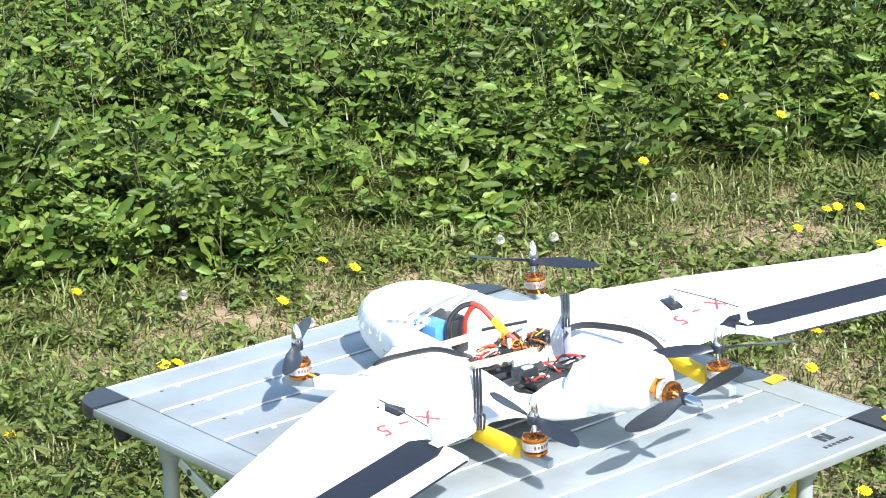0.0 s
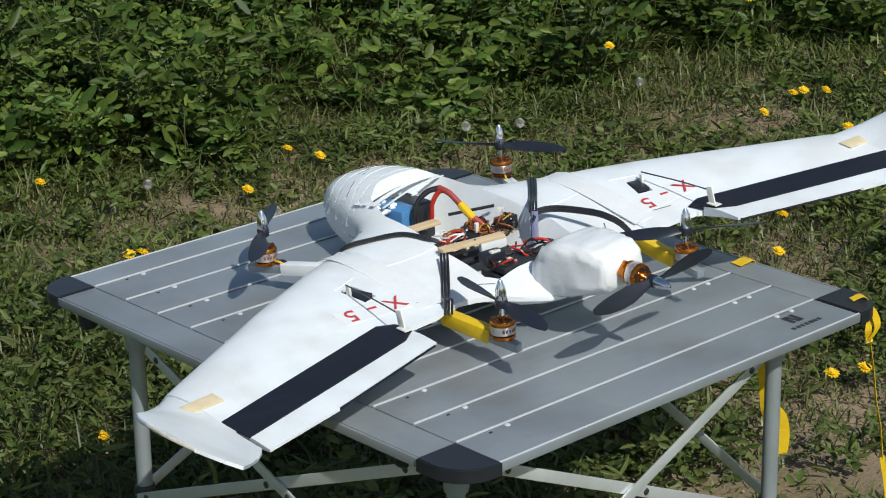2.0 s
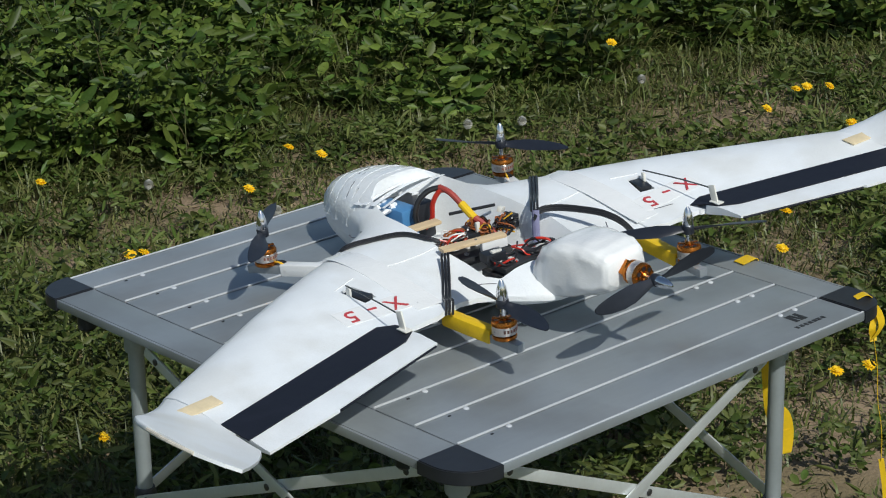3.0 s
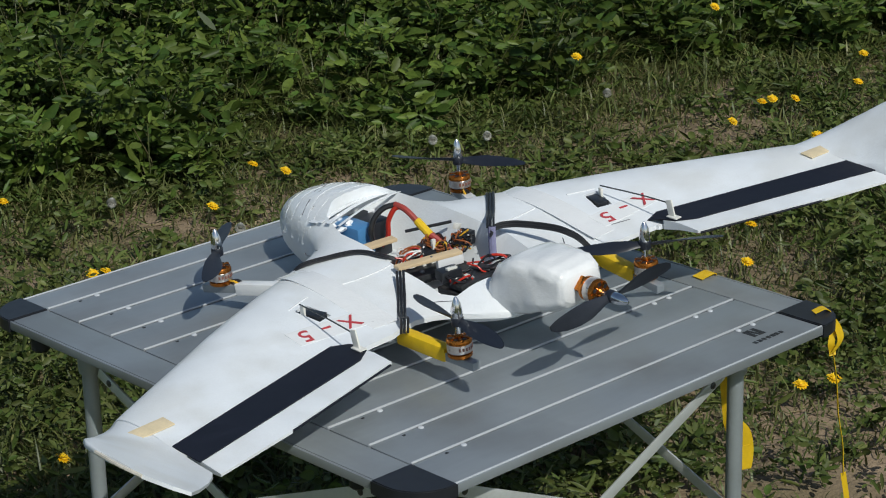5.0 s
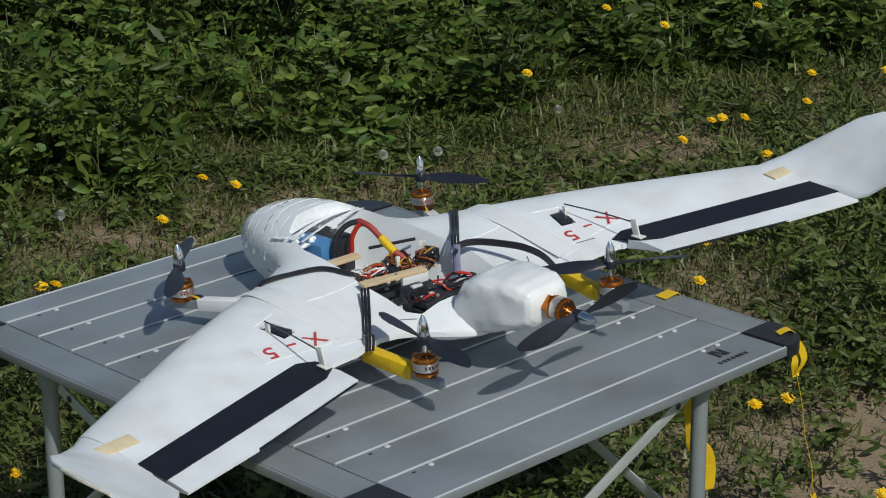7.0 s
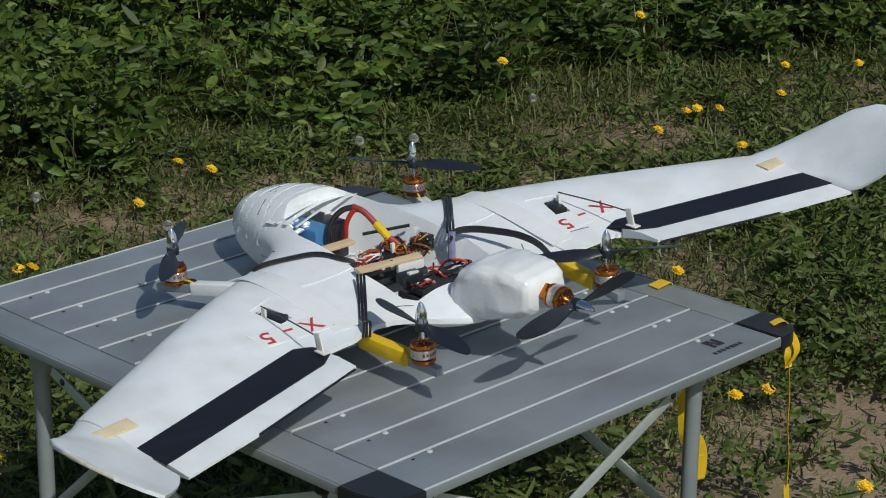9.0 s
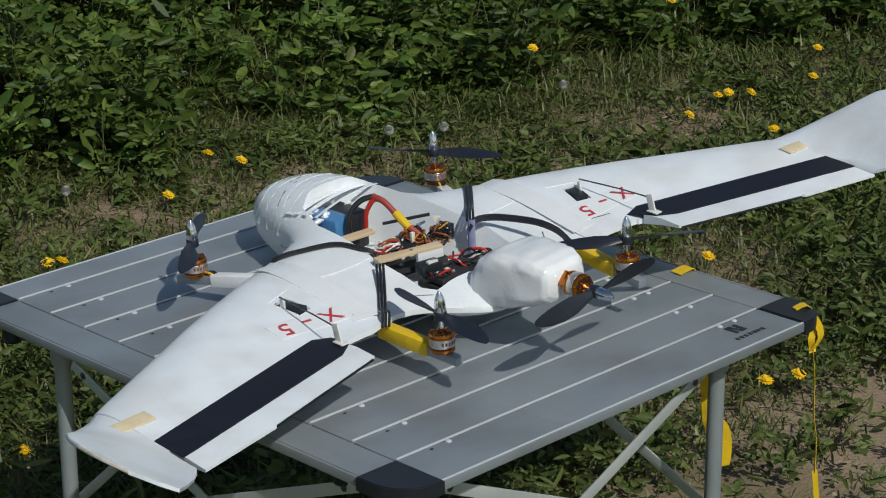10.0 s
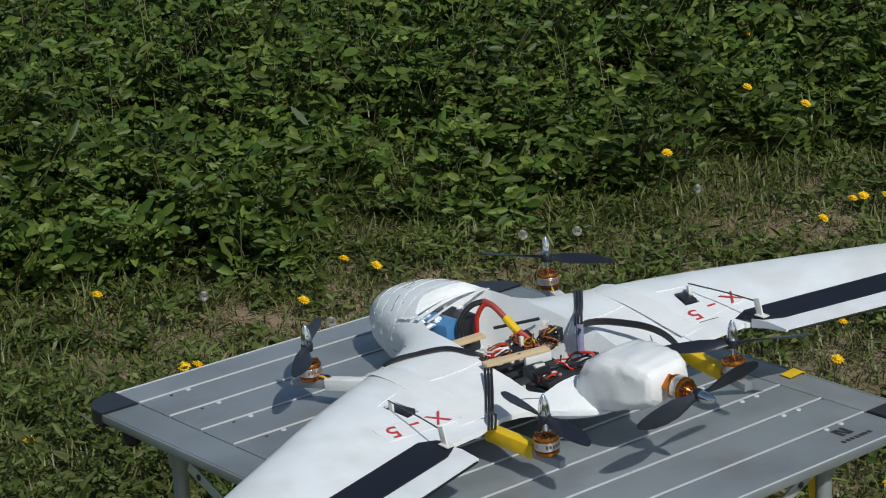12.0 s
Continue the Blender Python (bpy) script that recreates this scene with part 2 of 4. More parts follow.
def strip(points, width, across, thick=0.0006, per=6):
    """A thin band of tape along a line; across: the way of its width."""
    line = spline(points, per)
    across = Vector(across).normalized()
    rings = []
    for i, q in enumerate(line):
        ahead = (line[min(i + 1, len(line) - 1)] - line[max(i - 1, 0)]).normalized()
        up = across.cross(ahead).normalized()
        w, h = across * width / 2, up * thick / 2
        rings.append([q - w - h, q + w - h, q + w + h, q - w + h])
    return add_loft(bmesh.new(), rings)


TOP = 0.53      # height of the table top

# ---- ground ----
def tall_edge(x):
    """Where the tall herbs begin: the y of their near edge."""
    return 2.06 + 0.24 * min(max((1.15 - x) / 0.5, 0), 1) - 0.02 * math.sin(3 * x) - 0.28 * max(0, x - 1.5) + 0.07 * math.sin(5.1 * x + 1) + 0.05 * math.sin(11 * x)


def ground_z(x, y):
    z = 0.012 * noise.noise((x * 1.3, y * 1.3, 0.3)) + 0.010 * noise.noise((x * 4.1, y * 4.1, 1.7))
    if -3 < x < 6 and -3 < y < 6:
        z += 0.009 * noise.noise((x * 13, y * 13, 4.7)) + 0.005 * noise.noise((x * 34, y * 34, 2.2))
    return z


def build_ground():
    near = [-3 + 0.09 * k for k in range(34)] + [0.04 * k for k in range(88)] + [3.52 + 0.12 * k for k in range(22)]
    far = [6.4 * 1.5 ** k for k in range(12)]
    axis = [-v for v in reversed([4.0 * 1.6 ** k for k in range(11)])] + near + far
    bm = bmesh.new()
    grid = [[bm.verts.new((x, y, ground_z(x, y))) for y in axis] for x in axis]
    for i in range(len(axis) - 1):
        for j in range(len(axis) - 1):
            bm.faces.new((grid[i][j], grid[i + 1][j], grid[i + 1][j + 1], grid[i][j + 1]))
    m = material("dry_soil", (0.275, 0.205, 0.138), 0.9, spec=0.2, vary=0.25, scale=9, fine=160, bump=1.0, height=0.012, second=(0.15, 0.122, 0.066), second_scale=2.3, second_amount=0.85)
    turf = material("low_turf", (0.072, 0.092, 0.030), 0.85, spec=0.2, vary=0.5, scale=5, fine=90, bump=1.0, height=0.02, second=(0.125, 0.115, 0.050), second_scale=1.3, second_amount=0.8)
    ob = part("ground", bm, m, angle=60)
    ob.data.materials.append(turf)
    for f in ob.data.polygons:
        x, y = f.center.x, f.center.y
        track = -0.5 < y < 0.24 + 0.05 * math.sin(3 * x) and x > 0.25
        strip_path = x > -0.6 and -0.95 < y - tall_edge(x) < 0.05 and x < 6
        side = abs(x - y) < 1.3 + 0.38 * (x + y) and -0.7 < x + y < 9 and y - tall_edge(x) < 0.05
        f.material_index = 0 if track or strip_path or side else 1
    tagged(ob, "dry brown soil of a track between green turf", "ground", kind="structure")


build_ground()


# ---- folding table ----
X0, X1, Y0, Y1 = -0.369, 0.314, -0.385, 0.371
XA, XB, PITCH, YJ = -0.319, 0.266, 0.0643, 0.3215


def build_table():
    table = thing("folding_table", "folding camping table of grey aluminium slats with black corner caps", "table", m=pose(0, 0, TOP))
    thick = 0.011
    for k in range(12):
        ya = Y1 if k == 0 else YJ - PITCH * (k - 1)
        yb = Y0 if k == 11 else YJ - PITCH * k
        ya, yb = ya - 0.0012, yb + 0.0012
        bm = box((XB - XA - 0.002, ya - yb, thick), ((XA + XB) / 2, (ya + yb) / 2, -thick / 2), bevel=0.0014, segments=2)
        slat = part("slat", bm, ALU, table)
        if k < 11:
            # raised lip on which the next slat hooks; its highlight is in the colour
            part("lip", box((XB - XA - 0.004, 0.0024, 0.0022), ((XA + XB) / 2, yb + 0.0006, 0.0003), bevel=0.0009), ALU_GLINT, slat, "raised lip of the slat with its highlight in the colour")
    part("under_tray", box((XB - XA, Y1 - Y0 - 0.02, 0.003), ((XA + XB) / 2, (Y0 + Y1) / 2, -thick - 0.002)), ALU, table)
    for xa, xb in ((X0, XA), (XB, X1)):
        part("end_board", box((xb - xa - 0.0015, 2 * YJ - 0.002, thick), ((xa + xb) / 2, 0.0, -thick / 2), bevel=0.0014), ALU_END, table)
    for ya in (Y0, Y1):
        part("edge_trim", box((XB - XA, 0.0035, 0.0105), ((XA + XB) / 2, ya + (0.0018 if ya > 0 else -0.0018), -0.0052), bevel=0.0012), ALU, table)
        # pale strip paints the bright line on the top edge
        part("edge_line", box((XB - XA, 0.0022, 0.0014), ((XA + XB) / 2, ya + (0.0010 if ya > 0 else -0.0010), 0.0003), bevel=0.0005), ALU_GLINT, table)
    for xa in (X0, X1):
        part("edge_trim", box((0.0035, 2 * YJ, 0.0105), (xa + (0.0018 if xa > 0 else -0.0018), 0, -0.0052), bevel=0.0012), ALU_END, table)
    # corner caps, rounded outside
    for sx, xo, xi in ((-1, X0, XA), (1, X1, XB)):
        for sy, yo, yi in ((-1, Y0, -YJ), (1, Y1, YJ)):
            xo2, yo2 = xo + sx * 0.005, yo + sy * 0.005
            r = 0.047
            arc = [(xo2 - sx * r + sx * r * math.sin(a), yo2 - sy * r + sy * r * math.cos(a)) for a in [math.pi / 2 * k / 8 for k in range(9)]]
            out = [(xi, yi), (xi, yo2)] + arc + [(xo2, yi)]
            part("corner_cap", slab(out, -0.0145, 0.0016, 0.0012), BLACK_PLASTIC, table, "black plastic corner cap")
    # rivets and slots along the joints
    for k in range(11):
        y = YJ - PITCH * k - 0.004
        for x in (-0.249, 0.190, 0.216):
            part("rivet", lathe([(0.0034, 0), (0.0034, 0.0006), (0.0022, 0.0016), (0.0006, 0.0018)], pose(x, y, 0), 10), ALU_GLINT, table)
        part("slot", box((0.0036, 0.0022, 0.0012), (-0.275, y - 0.002, 0.0001)), BLACK_PLASTIC, table)
    # legs
    LX = {"a": (-0.343, 0.205), "b": (-0.338, -0.342), "c": (0.165, -0.343), "d": (0.165, 0.205)}
    for x, y in LX.values():
        leg = part("leg", lathe([(0.0095, -0.235), (0.0095, -0.012)], pose(x, y, 0), 20), LEG_GREY, table)
        part("joint", lathe([(0.0125, -0.262), (0.0135, -0.258), (0.0135, -0.222), (0.0115, -0.216)], pose(x, y, 0), 18), BLACK_PLASTIC, leg, "black plastic leg joint")
        part("top_socket", lathe([(0.0125, -0.040), (0.0135, -0.036), (0.0135, -0.013)], pose(x, y, 0), 18), LEG_GREY, leg)
        part("extension", lathe([(0.0105, -TOP + 0.012), (0.0105, -0.25)], pose(x, y, 0), 20), LEG_GREY, leg)
        part("rubber_foot", lathe([(0.0135, -TOP - 0.004), (0.0145, -TOP + 0.004), (0.0125, -TOP + 0.03)], pose(x, y, 0), 16), BLACK_PLASTIC, leg)

    def bar(p, q, side):
        p, q = Vector(p), Vector(q)
        along = (q - p).normalized()
        n = Vector(side)
        up = n.cross(along)
        turn = Matrix((along, n, up)).transposed()
        ob = part("brace", box(((q - p).length, 0.0028, 0.0135), (p + q) / 2 + n * 0.004, turn, bevel=0.0008), BRACE, table)
        for s in (0.04, 0.5, 0.96):
            c = p.lerp(q, s) + n * 0.005
            part("bolt", lathe([(0.0042, 0), (0.0042, 0.0012), (0.002, 0.0022)], Matrix.Translation(c) @ n.to_track_quat("Z", "Y").to_matrix().to_4x4(), 10), STRAW_ROD, ob)

    zt, zb = -0.024, -0.232
    for p, q, n in (("a", "b", (-1, 0, 0)), ("c", "b", (0, -1, 0)), ("d", "c", (1, 0, 0)), ("a", "d", (0, 1, 0))):
        pa, pb, nv = Vector((*LX[p], 0)), Vector((*LX[q], 0)), Vector(n)
        along = (pb - pa).normalized() * 0.042
        down = Vector((0, 0, zb))
        bar(pa + down + nv * 0.008, pb - along + Vector((0, 0, zt)) + nv * 0.008, n)
        bar(pa + along + Vector((0, 0, zt)) + nv * 0.012, pb + down + nv * 0.012, n)
    # black hinge knobs under the top
    for x, y in ((-0.358, 0.281), (-0.348, -0.275), (0.23, -0.345), (0.23, 0.28)):
        part("hinge_knob", lathe([(0.009, -0.030), (0.0115, -0.027), (0.0115, -0.011)], pose(x, y, 0), 14), BLACK_PLASTIC, table)
    # printed maker's mark, as plain shapes
    for pts in (((0.187, -0.352), (0.193, -0.352), (0.193, -0.333), (0.187, -0.333)), ((0.201, -0.352), (0.207, -0.352), (0.207, -0.333), (0.201, -0.333)),
                ((0.193, -0.333), (0.197, -0.333), (0.201, -0.352), (0.197, -0.352))):
        part("printed_mark", slab(pts, -0.001, 0.0004), PRINT_BLACK, table)
    for k, w in enumerate((0.0045, 0.005, 0.0045, 0.005, 0.006, 0.005, 0.0045)):
        x = 0.172 + 0.0076 * k
        part("printed_bar", slab([(x, -0.3665), (x + w, -0.3665), (x + w, -0.3605), (x, -0.3605)], -0.001, 0.0004), PRINT_BLACK, table)
    return table


build_table()

# ---- aircraft ----
DRONE = Matrix.Translation((0.0109, 0, TOP + 0.0015)) @ Matrix(((0.99555, 0.05740, -0.07472), (-0.05724, 0.99835, 0.00430), (0.07484, 0.0, 0.99720))).to_4x4()

STATIONS = [  # x, y of the nose edge, y of the rear edge, z of both, highest, lowest
    (0.000, 0.268, -0.200, 0.046, 0.052, 0.113, 0.001), (0.016, 0.265, -0.199, 0.046, 0.052, 0.1128, 0.001), (0.030, 0.255, -0.198, 0.046, 0.052, 0.111, 0.002), (0.044, 0.233, -0.192, 0.047, 0.052, 0.104, 0.005),
    (0.054, 0.207, -0.183, 0.049, 0.052, 0.098, 0.008), (0.062, 0.178, -0.174, 0.051, 0.052, 0.0925, 0.013), (0.070, 0.148, -0.165, 0.054, 0.052, 0.0900, 0.019), (0.080, 0.121, -0.155, 0.057, 0.053, 0.089, 0.026),
    (0.092, 0.102, -0.146, 0.059, 0.054, 0.0865, 0.033), (0.108, 0.089, -0.138, 0.061, 0.055, 0.085, 0.040), (0.130, 0.076, -0.134, 0.062, 0.056, 0.084, 0.044), (0.155, 0.066, -0.144, 0.062, 0.058, 0.0835, 0.046)]
WING = [(0.1552, 0.066, -0.144), (0.175, 0.058, -0.152), (0.200, 0.048, -0.154), (0.2275, 0.037, -0.157), (0.229, 0.036, -0.160), (0.28, 0.014, -0.175), (0.33, -0.010, -0.189),
        (0.39, -0.042, -0.206), (0.45, -0.073, -0.222), (0.49, -0.094, -0.233), (0.508, -0.104, -0.238)]


def ease(s, x):
    """How full the aerofoil is along its chord; it falls off sooner towards the wing."""
    p = 0.75 + 0.55 * min(max((abs(x) - 0.06) / 0.095, 0), 1)
    return (s ** 0.44) * (1 - s) ** p / max((k / 50) ** 0.44 * (1 - k / 50) ** p for k in range(1, 50))


def wing_top(x):
    """Greatest height of the wing, a little less towards the tip."""
    return 0.0835 - max(0, x - 0.25) * 0.0136


def wing_rear(x):
    """Height of the wing's rear edge, which rises towards the tip."""
    return 0.0600 + (x - 0.155) * 0.034 if x < 0.155 + 0.0735 else 0.0625 + (x - 0.2285) * 0.034


def section(x, y0, y1, z0, z1, top, low, rear=0.003, n=18):
    """An aerofoil ring at x: along the top from the nose edge to the rear, back underneath."""
    ring = []
    mid = lambda s: z0 + (z1 - z0) * s
    for k in range(n + 1):
        s = (1 - math.cos(math.pi * k / n)) / 2
        ring.append((x, y0 + (y1 - y0) * s, mid(s) + (top - mid(0.3)) * ease(s, x) + rear * s))
    for k in range(n, 0, -1):
        s = (1 - math.cos(math.pi * k / n)) / 2
        ring.append((x, y0 + (y1 - y0) * s, mid(s) - (mid(0.3) - low) * ease(s, x) - rear * s))
    return ring


def top_z(x, y):
    """Height of the upper skin."""
    x = abs(x)
    if x < 0.155:
        rows = [s[:6] for s in STATIONS]
    else:
        rows = [(w[0], w[1], w[2], 0.062, wing_rear(w[0]), wing_top(w[0])) for w in WING]
    x = min(max(x, rows[0][0]), rows[-1][0])
    for a, b in zip(rows, rows[1:]):
        if a[0] <= x <= b[0] + 1e-6:
            f = (x - a[0]) / (b[0] - a[0])
            _, y0, y1, z0, z1, top = [p + (q - p) * f for p, q in zip(a, b)]
            s = min(max((y - y0) / (y1 - y0), 0.001), 0.999)
            return z0 + (z1 - z0) * s + (top - (z0 + (z1 - z0) * 0.3)) * ease(s, x) + 0.003 * s
    return 0.08


def cut(solid, cutters):
    """Cuts closed cutters out of a closed bmesh."""
    me = bpy.data.meshes.new("solid")
    solid.to_mesh(me)
    solid.free()
    ob = new("solid", me)
    temps = []
    for c in cutters:
        bmesh.ops.recalc_face_normals(c, faces=c.faces)
        cm = bpy.data.meshes.new("cutter")
        c.to_mesh(cm)
        c.free()
        co = new("cutter", cm)
        temps.append(co)
        mod = ob.modifiers.new("cut", "BOOLEAN")
        mod.operation, mod.object, mod.solver = "DIFFERENCE", co, "EXACT"
    result = bmesh.new()
    result.from_mesh(ob.evaluated_get(bpy.context.evaluated_depsgraph_get()).to_mesh())
    for o in [ob] + temps:
        bpy.data.objects.remove(o)
    return result


def build_drone():
    drone = thing("model_aircraft", "white foam flying-wing model aircraft with four lift motors, on the table", "drone", m=DRONE)

    # centre body with its open hatch
    full = [(-s[0], *s[1:]) for s in reversed(STATIONS[1:])] + STATIONS
    bm = bmesh.new()
    add_loft(bm, [section(*s) for s in full])
    bmesh.ops.recalc_face_normals(bm, faces=bm.faces)
    hatch = [(-0.052, 0.122), (-0.068, 0.075), (-0.072, 0.030), (-0.077, -0.015), (-0.082, -0.045), (-0.080, -0.090), (-0.080, -0.122), (-0.070, -0.138), (-0.050, -0.142),
             (-0.020, -0.150), (0.020, -0.150), (0.070, -0.140), (0.080, -0.120), (0.083, -0.068), (0.070, -0.030), (0.066, 0.02), (0.062, 0.070), (0.050, 0.118), (0.03, 0.130), (-0.035, 0.132)]
    bay = bmesh.new()
    add_loft(bay, [[(x * (0.93 if x < 0 else 0.50), y * 0.95, 0.034) for x, y in hatch], [(x, y, 0.098) for x, y in hatch], [(x, y, 0.2) for x, y in hatch]])
    slot = box((0.022, 0.013, 0.05), (-0.050, 0.150, 0.092), Euler((0.0, -0.35, 0.35)).to_matrix())
    body = part("fuselage", cut(bm, [bay, slot]), FOAM, drone, "white foam centre body with an open hatch", angle=40)

    # tail pod behind the hatch, wrapped in white tape
    rings = []
    keys = ((-0.150, 0.034, 0.036, 0.070, 3.0), (-0.158, 0.040, 0.037, 0.092, 3.2), (-0.170, 0.044, 0.040, 0.107, 3.6), (-0.188, 0.045, 0.045, 0.117, 4.0), (-0.212, 0.043, 0.052, 0.1215, 4.2),
            (-0.234, 0.039, 0.060, 0.1225, 4.4), (-0.253, 0.035, 0.067, 0.1205, 4.4), (-0.266, 0.031, 0.073, 0.116, 4.2), (-0.271, 0.026, 0.079, 0.110, 3.6))
    for i in range(4 * (len(keys) - 1) + 1):
        k0, f = min(i // 4, len(keys) - 2), 0.0
        f = i / 4 - k0
        y, w, zb, zt, e = [p + (q - p) * f for p, q in zip(keys[k0], keys[k0 + 1])]
        ring = []
        for k in range(56):
            a = 2 * math.pi * k / 56
            c, s = math.cos(a), math.sin(a)
            # crumpled tape: broad dents and tight creases that run round the pod
            wr = 1 + 0.060 * noise.noise((c * 2.4, s * 2.4, y * 38)) + 0.040 * abs(noise.noise((c * 3.0 + 5, s * 3.0, y * 120))) - 0.034 * abs(noise.noise((c * 5.0, s * 5.0 + 3, y * 60))) + 0.012 * noise.noise((c * 11, s * 11, y * 160)) + 0.030 * max(0.0, noise.noise((c * 1.5 + 9, s * 1.5, y * 210 + 6 * s)) - 0.10)
            ring.append((w * wr * math.copysign(abs(c) ** (2 / e), c), y, (zb + zt) / 2 + (zt - zb) / 2 * wr * math.copysign(abs(s) ** (2 / e), s)))
        rings.append(ring)
    part("tail_pod", add_loft(bmesh.new(), rings), FILM_WHITE, drone, "tape-wrapped white motor pod", angle=50)

    for side in (1, -1):
        # wing panel
        rows = [section(side * x, y0, y1, 0.062, wing_rear(x), wing_top(x), 0.049) for x, y0, y1 in WING]
        wm = bmesh.new()
        add_loft(wm, rows)
        bmesh.ops.recalc_face_normals(wm, faces=wm.faces)
        servo_cut = box((0.020, 0.036, 0.03), (side * 0.219, -0.066, 0.089), Euler((0, 0, -side * 0.25)).to_matrix())
        wing = part("wing", cut(wm, [servo_cut]), FOAM, drone, "white foam wing panel", angle=40)
        # winglet, swept up and back
        wl = bmesh.new()
        rings = []
        spec = [((0.508, -0.104, 0.062), (0.5085, -0.284, 0.0715), 0.031), ((0.522, -0.118, 0.066), (0.5165, -0.296, 0.075), 0.026), ((0.545, -0.142, 0.079), (0.540, -0.326, 0.088), 0.018),
                ((0.580, -0.186, 0.104), (0.578, -0.370, 0.112), 0.011), ((0.608, -0.222, 0.126), (0.602, -0.396, 0.128), 0.009), ((0.626, -0.258, 0.140), (0.618, -0.392, 0.139), 0.007), ((0.634, -0.295, 0.147), (0.632, -0.365, 0.147), 0.004)]
        if side > 0:
            # this winglet is bent up more steeply than the other
            spec = [((0.508, -0.104, 0.062), (0.5085, -0.284, 0.0715), 0.031), ((0.521, -0.118, 0.069), (0.5135, -0.300, 0.078), 0.026), ((0.542, -0.142, 0.084), (0.519, -0.322, 0.094), 0.018),
                    ((0.572, -0.186, 0.114), (0.525, -0.342, 0.115), 0.011), ((0.592, -0.222, 0.138), (0.538, -0.348, 0.135), 0.009), ((0.599, -0.255, 0.151), (0.559, -0.338, 0.148), 0.007), ((0.598, -0.285, 0.155), (0.585, -0.316, 0.154), 0.005)]
        for le, te, th in spec:
            le, te = Vector((side * le[0], *le[1:])), Vector((side * te[0], *te[1:]))
            ring = []
            up = Vector((-side * 0.45, 0, 0.9)) if le.z > 0.07 else Vector((0, 0, 1))
            for k in range(13):
                s = (1 - math.cos(math.pi * k / 12)) / 2
                ring.append(le.lerp(te, s) + up * (th * 1.3 * (s ** 0.5) * (1 - s) ** 1.5 + 0.0018))
            for k in range(12, -1, -1):
                s = (1 - math.cos(math.pi * k / 12)) / 2
                ring.append(le.lerp(te, s) - up * (th * 0.7 * (s ** 0.5) * (1 - s) ** 1.5 + 0.0018))
            rings.append(ring)
        part("winglet", add_loft(wl, rings), FOAM, drone, "white foam swept winglet with worn edge", angle=45)
        # elevon with dark lower edge
        hinge = lambda x: (-0.160 + (x - 0.229) * (-0.078 / 0.279) - 0.003)
        rear = lambda x: -0.2225 + (x - 0.238) * (-0.0445 / 0.162) if x < 0.4 else -0.267 + (x - 0.4) * (-0.022 / 0.104)
        el = bmesh.new()
        rings = []
        for x in (0.233, 0.28, 0.34, 0.399, 0.401, 0.45, 0.504):
            h, r = hinge(x), rear(x) - (0.0 if x < 0.4 else 0.003)
            rings.append([(side * x, h, 0.0722 + 0.012 * (x - 0.23)), (side * x, (h + r) / 2, 0.0745), (side * x, r, 0.0725), (side * x, r, 0.0695), (side * x, (h + r) / 2, 0.066), (side * x, h, 0.060)])
        elevon = part("elevon", add_loft(el, rings), FOAM, drone, "white foam elevon", angle=30)
        part("edge_tape", tube([(side * 0.236, rear(0.236) - 0.0005, 0.0698), (side * 0.32, rear(0.32) - 0.0005, 0.0698), (side * 0.398, rear(0.398) - 0.0005, 0.0698)], 0.0014, 6, 3), BLACK_TAPE, elevon, "dark worn trailing edge")
        # black tape over the hinge
        ta = bmesh.new()
        rings = []
        for k in range(14):
            f = k / 13
            xf, xr = 0.228 + 0.279 * f, 0.235 + 0.271 * f
            a, c = Vector((side * xf, -0.130 - 0.083 * f, 0)), Vector((side * xr, -0.192 - 0.068 * f, 0))
            if k == 0:
                a.y -= 0.012
                c.y += 0.010
            b = a.lerp(c, 0.5)
            za = top_z(a.x, a.y) + 0.0009
            ring = [Vector((a.x, a.y, za)), Vector((b.x, b.y, 0.0735 + 0.012 * (abs(b.x) - 0.23))), Vector((c.x, c.y, 0.0758))]
            rings.append(ring + [p - Vector((0, 0, 0.0014)) for p in reversed(ring)])
        part("hinge_tape", add_loft(ta, rings), BLACK_TAPE, drone, "black cloth hinge tape", angle=30)
        # servo in its slot, linkage and horn
        st = pose(side * 0.219, -0.066, 0.0738, 0, 0, -side * 14)
        servo = part("servo", box((0.0150, 0.030, 0.013), (0, 0, 0.0005), bevel=0.0008), BLACK_PLASTIC, drone, "black servo in the wing", m=st)
        part("servo_arm", box((0.0035, 0.006, 0.017), (0.0085 * side, 0.006, 0.008), bevel=0.001), WHITE_PLASTIC, servo, "white servo arm")
        hx, hy = side * 0.240, -0.172
        part("pushrod", tube([(side * 0.2305, -0.060, 0.0925), (side * 0.236, -0.12, 0.0935), (hx, hy + 0.006, 0.0925)], 0.0009, 6, 3), STRAW_ROD, drone)
        horn = part("control_horn", box((0.0022, 0.010, 0.022), (hx, hy + 0.002, 0.0855), Euler((-0.25, 0, 0)).to_matrix(), bevel=0.0006), WHITE_PLASTIC, drone, "white plastic control horn")
        part("horn_foot", box((0.010, 0.016, 0.0016), (hx, hy - 0.003, 0.0766), bevel=0.0006), WHITE_PLASTIC, horn)
        # masking tape patch near the tip
        slope = math.atan2(top_z(0.49, -0.160) - top_z(0.49, -0.182), 0.022)
        part("tape_patch", box((0.044, 0.020, 0.0014), (side * 0.503, -0.171, top_z(0.5, -0.171) + 0.0012), Euler((slope, 0, -side * 0.04)).to_matrix(), bevel=0.0004), TAPE_TAN, drone, "yellowed masking tape patch")
